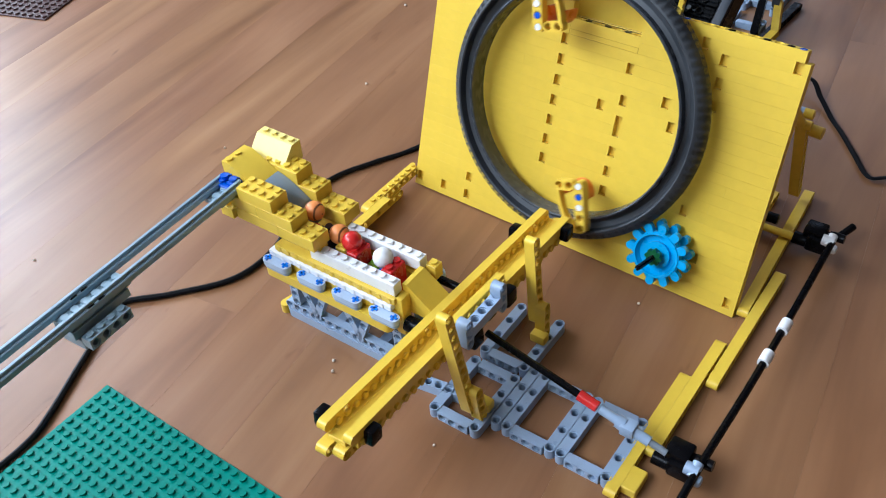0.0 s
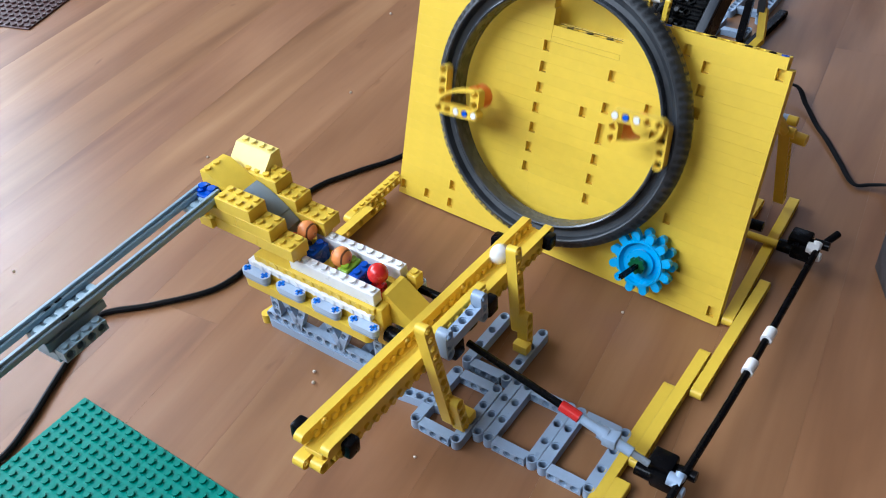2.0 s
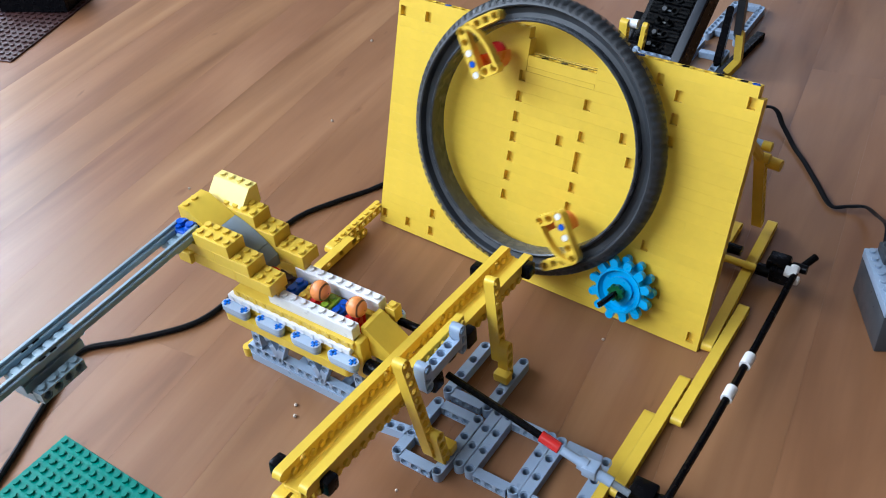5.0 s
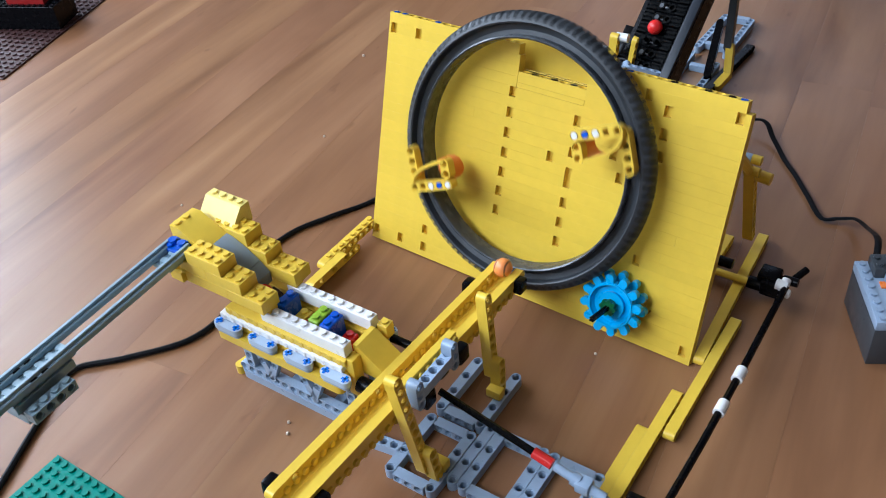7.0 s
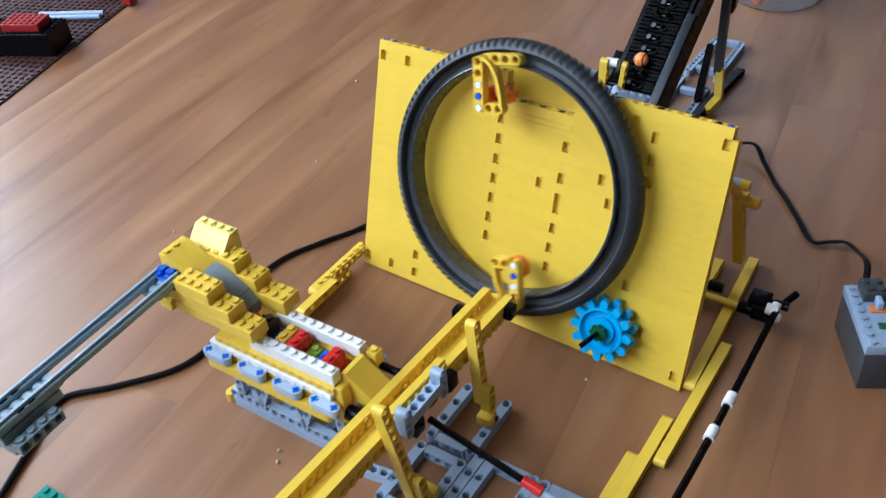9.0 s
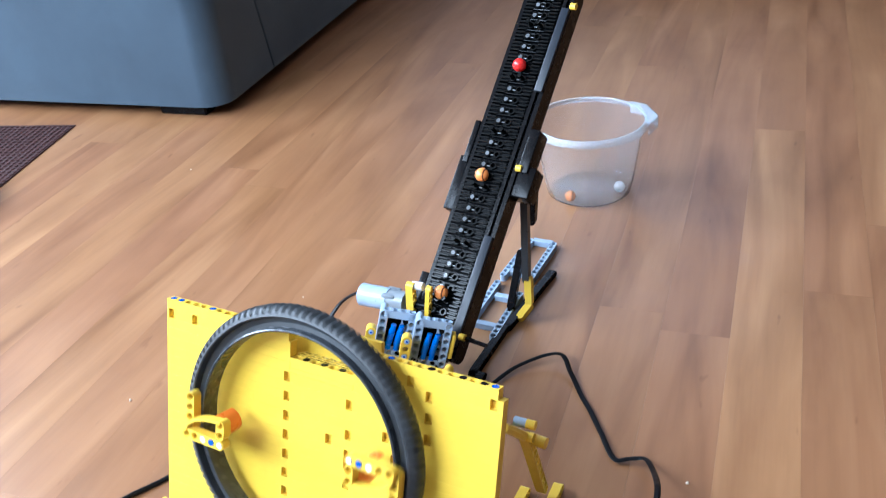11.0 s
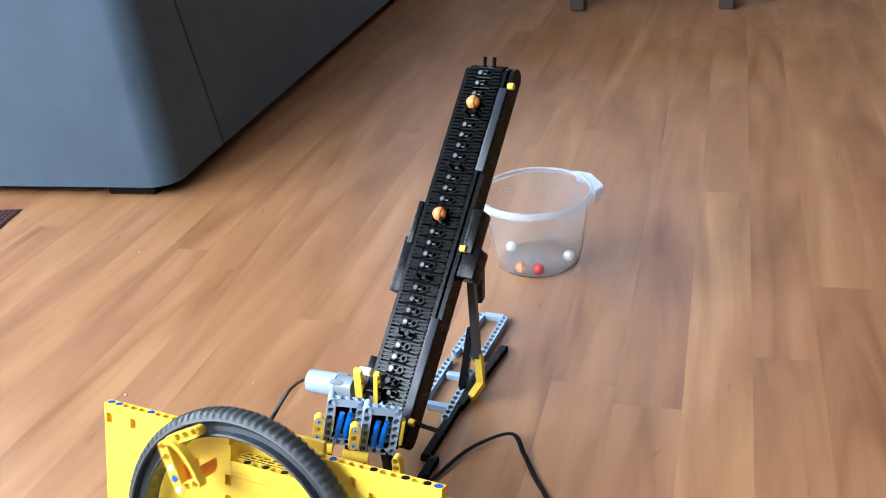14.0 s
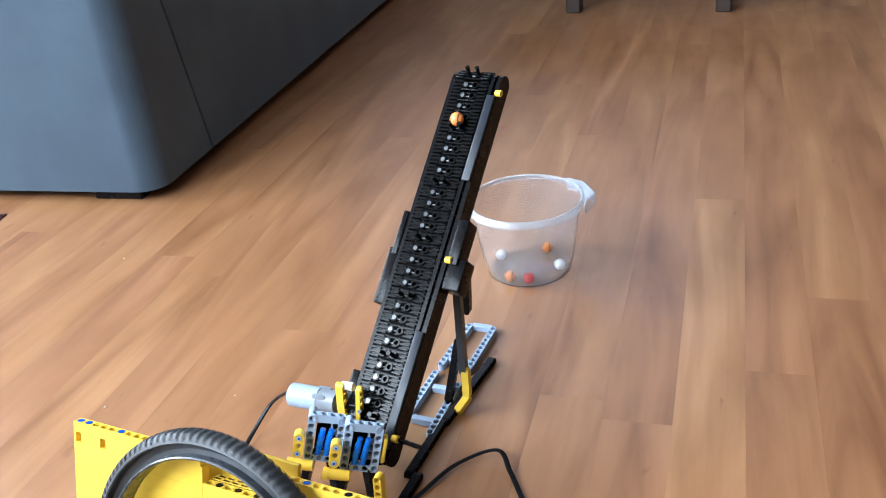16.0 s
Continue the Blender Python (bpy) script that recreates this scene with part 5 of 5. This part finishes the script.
def link_mesh():
    """A tread link: ribbed wings, two tall pin sockets and a bar between them."""
    bm = box(bmesh.new(), -0.0195, 0.0195, -0.0045, 0.0045, -0.0036, -0.0022, 0)
    for y in (-0.0040, 0.0, 0.0040):
        box(bm, -0.0195, -0.0092, y - 0.0012, y + 0.0012, -0.0024, 0.0008, 0.0004)
        box(bm, 0.0092, 0.0195, y - 0.0012, y + 0.0012, -0.0024, 0.0008, 0.0004)
    for x in (-0.0055, 0.0055):
        ring_into(bm, x, 0.0024, 0.0037, -0.0024, 0.0012)
    cyl(bm, (-0.0022, 0.0030, -0.0004), (0.0022, 0.0030, -0.0004), 0.0010, 8)
    cyl(bm, (-0.0100, -0.0046, -0.0010), (0.0100, -0.0046, -0.0010), 0.0011, 8)
    me = finish(bm, "chain_link")
    me.materials.append(CHAINBLACK)
    return me


RUN = Y1 - Y0
ARC = math.pi * BR
LOOP = 2 * RUN + 2 * ARC
NLINK = 70
LINK = link_mesh()
LINK_PIN = finish(cyl(bmesh.new(), (-0.0055, 0, -0.0020), (-0.0055, 0, 0.0009), 0.0023, 14), "link_pin")
PRONG = finish(cyl(cyl(bmesh.new(), (0, 0, -0.0020), (0, 0, 0.0100), 0.0019, 12), (0, 0, 0.0090), (0, 0, 0.0102), 0.0023, 12), "prong")
# Small grey bar that stands in for the highlight between the sockets.
GLINT = finish(cyl(bmesh.new(), (-0.0018, -0.0008, -0.0006), (0.0018, -0.0008, -0.0006), 0.0008, 10), "axle_bar")
links = []
for i in range(NLINK):
    ob = part("chain_link", LINK, CHAINBLACK, conveyor)
    if i % 5 == 2:
        for x in (-0.0055, 0.0055):
            part("prong", PRONG, CHAINBLACK, ob, "upright black carrier prong").location = (x, 0, 0)
    else:
        part("link_pin", LINK_PIN, PINGREY, ob, "smooth grey round pin")
    # Highlight on the link, modelled as a paler bar.
    part("axle_bar", GLINT, PINGREY, ob)
    links.append(ob)


def belt_pose(s):
    s = (s - 0.0039) % LOOP
    if s < RUN:
        return pose(BELT_X, Y0 + s, 0)
    s -= RUN
    if s < ARC:
        a = s / BR
        return pose(BELT_X, Y1 + BR * math.sin(a), -BR + BR * math.cos(a), -math.degrees(a))
    s -= ARC
    if s < RUN:
        return pose(BELT_X, Y1 - s, -2 * BR, -180)
    a = (s - RUN) / BR
    return pose(BELT_X, Y0 - BR * math.sin(a), -BR - BR * math.cos(a), -180 - math.degrees(a))


# ---- feeder steps ----
LANE = (NEAR + FAR) / 2 + U / 2
steps = []
for n, (mat, x, up) in enumerate(((RED, -0.1382, 0), (BLUE, -0.1485, 1), (LIME, -0.1580, 1), (RED, -0.1675, 0), (YELLOW, -0.1770, 0), (BLUE, -0.1865, 1), (BROWN, -0.1960, 0))):
    top = 0.0808 + 0.0006 * n
    bm = box(bmesh.new(), -0.0044, 0.0044, LANE - 0.0078, LANE + 0.0078, 0.046, top, 0.0007)
    studs(bm, [(0, LANE - 0.0040, top), (0, LANE + 0.0040, top)], 0.0026, 0.0020)
    ob = part("lift_step", bm, mat, feeder, mat.name.split("_")[0] + " moving lift step")
    ob.location = (x, 0, 0)
    steps.append((ob, x, up))

# ---- balls at rest and in play ----
OR, RD, WH = "small orange ball with dark seams", "small glossy red plastic ball", "small glossy white plastic ball"
for mat, lab, p in ((BALLORANGE, OR, (-0.1170, 0.8070, 0.0098)), (WHITE, WH, (-0.0655, 0.8500, 0.0098)), (RED, RD, (-0.2035, LANE - 0.0040, 0.0886))):
    ball(mat, lab, p)
ball_white, ball_red, ball_orange, ball_late = ball(WHITE, WH), ball(RED, RD), ball(BALLORANGE, OR), ball(BALLORANGE, OR)


def scoop_angle(t):
    return 110.0 - 140.6 * t


WHEEL_BASE = WALL_M @ pose(*WHEEL_C, 0)


def wheel_pose(t):
    return WHEEL_BASE @ pose(0, 0, 0, 0, 0, scoop_angle(t) - 5)


def in_trough(y):
    return (TROUGH_M @ Vector((0.0124, y, 0.0032))).to_tuple()


def in_scoop(t, second):
    p = wheel_pose(t) @ pose(0, 0, 0, 0, 0, 180 if second else 0) @ Vector((0.0675, 0.0035, 0.0190))
    return p.to_tuple()


def ball_rows(feed, pick, second, s0, t0, fall, rest):
    """Feeder, trough, wheel scoop, behind the wall, up the belt and over its end into the tub."""
    rows = [(t, pose(*p)) for t, p in feed]
    rows.append((round(pick - 0.1, 2), pose(*in_trough(0.262))))
    for k in range(8):
        t = round(pick + 0.1 + 0.2 * k, 2)
        if scoop_angle(t) - scoop_angle(pick) > -195:
            rows.append((t, pose(*in_scoop(t, second))))
    drop = rows[-1][0]
    behind = WALL_M @ Vector((19.0 * U, 22.7 * U, -0.0300))
    rows.append((round(drop + 0.2, 2), pose(*behind)))
    start = t0 - s0 / SPEED
    if start - drop > 0.6:
        rows.append((round(start - 0.3, 2), pose(*behind)))
    t = max(start, drop + 0.4)
    while t < min(fall, 16.0) - 0.01:
        rows.append((round(t, 2), CONV_M @ pose(BELT_X, s0 + SPEED * (t - t0), 0.0066)))
        t += 0.4
    if fall >= 16:
        rows.append((16.0, CONV_M @ pose(BELT_X, s0 + SPEED * (16.0 - t0), 0.0066)))
        return rows
    top = CONV_M @ Vector((BELT_X, s0 + SPEED * (fall - t0), 0.0066))
    end = Vector(rest)
    rows.append((fall, pose(*top)))
    for dt, a, b in ((0.12, 0.12, 0.06), (0.24, 0.32, 0.30), (0.36, 0.62, 0.68), (0.48, 1.0, 1.0)):
        rows.append((round(fall + dt, 2), pose(top.x + (end.x - top.x) * a, top.y + (end.y - top.y) * a, top.z + (end.z - top.z) * b)))
    rows.append((16.0, pose(*end)))
    return rows


def motions():
    T = [round(0.2 * k, 1) for k in range(81)]
    walk(wheel, [(t, wheel_pose(t)) for t in T])
    sb = sprocket.matrix_world.copy()
    walk(sprocket, [(t, sb @ pose(0, 0, 0, 0, 0, 140.6 * t * 0.5)) for t in T])
    for i, ob in enumerate(links):
        walk(ob, [(t, belt_pose(i * LOOP / NLINK + SPEED * t)) for t in T])
    pit, mid, front, brink = (-0.1905, LANE, 0.0900), (-0.1640, LANE, 0.0905), (-0.1335, LANE, 0.0900), (-0.1230, LANE, 0.0955)
    entry = in_trough(0.1225)
    walk(ball_white, ball_rows([(0.0, (-0.1460, LANE, 0.0895)), (0.3, (-0.1440, LANE, 0.0900)), (0.5, front), (1.1, front), (1.3, brink), (1.5, entry), (2.0, in_trough(0.200)), (2.4, in_trough(0.250))], 2.70, True, 0.072, 6.4, 10.8, (-0.1475, 0.8570, 0.0098)))
    walk(ball_red, ball_rows([(0.0, (-0.1720, LANE, 0.0920)), (0.4, mid), (1.1, mid), (1.5, (-0.1480, LANE, 0.0905)), (1.75, front), (2.6, front), (2.9, brink), (3.1, entry), (3.5, in_trough(0.212)), (3.75, in_trough(0.245))], 3.98, False, 0.2220, 10.0, 12.8, (-0.0925, 0.8080, 0.0098)))
    walk(ball_orange, ball_rows([(0.0, (-0.1830, LANE, 0.0935)), (0.5, (-0.1770, LANE, 0.0965)), (1.0, (-0.1815, LANE, 0.0935)), (1.5, (-0.1850, LANE, 0.0935)), (2.0, mid), (2.6, mid), (3.0, (-0.1490, LANE, 0.0905)), (3.4, front), (5.2, front), (5.5, brink), (5.7, entry), (6.2, in_trough(0.250))], 6.54, False, 0.1022, 10.0, 15.0, (-0.0945, 0.8900, 0.0098)))
    walk(ball_late, ball_rows([(0.0, (-0.2050, LANE + 0.002, 0.1030)), (0.4, (-0.1962, LANE + 0.0038, 0.0965)), (2.4, (-0.1962, LANE + 0.0038, 0.0965)), (3.0, (-0.1825, LANE, 0.0935)), (3.5, (-0.1800, LANE, 0.0955)), (4.0, mid), (5.4, mid), (5.9, front), (6.4, front), (6.6, brink), (6.7, entry), (7.0, in_trough(0.245)), (7.5, in_trough(0.256))], 7.82, True, 0.1088, 12.3, 17.0, (0, 0, 0)))
    for ob, x, up in steps:
        walk(ob, [(t, pose(x, 0, 0.0060 * max(-1.0, min(1.0, 1.6 * math.cos(2 * math.pi * (t + 0.09) / 1.56 + math.pi * up))))) for t in T])


motions()
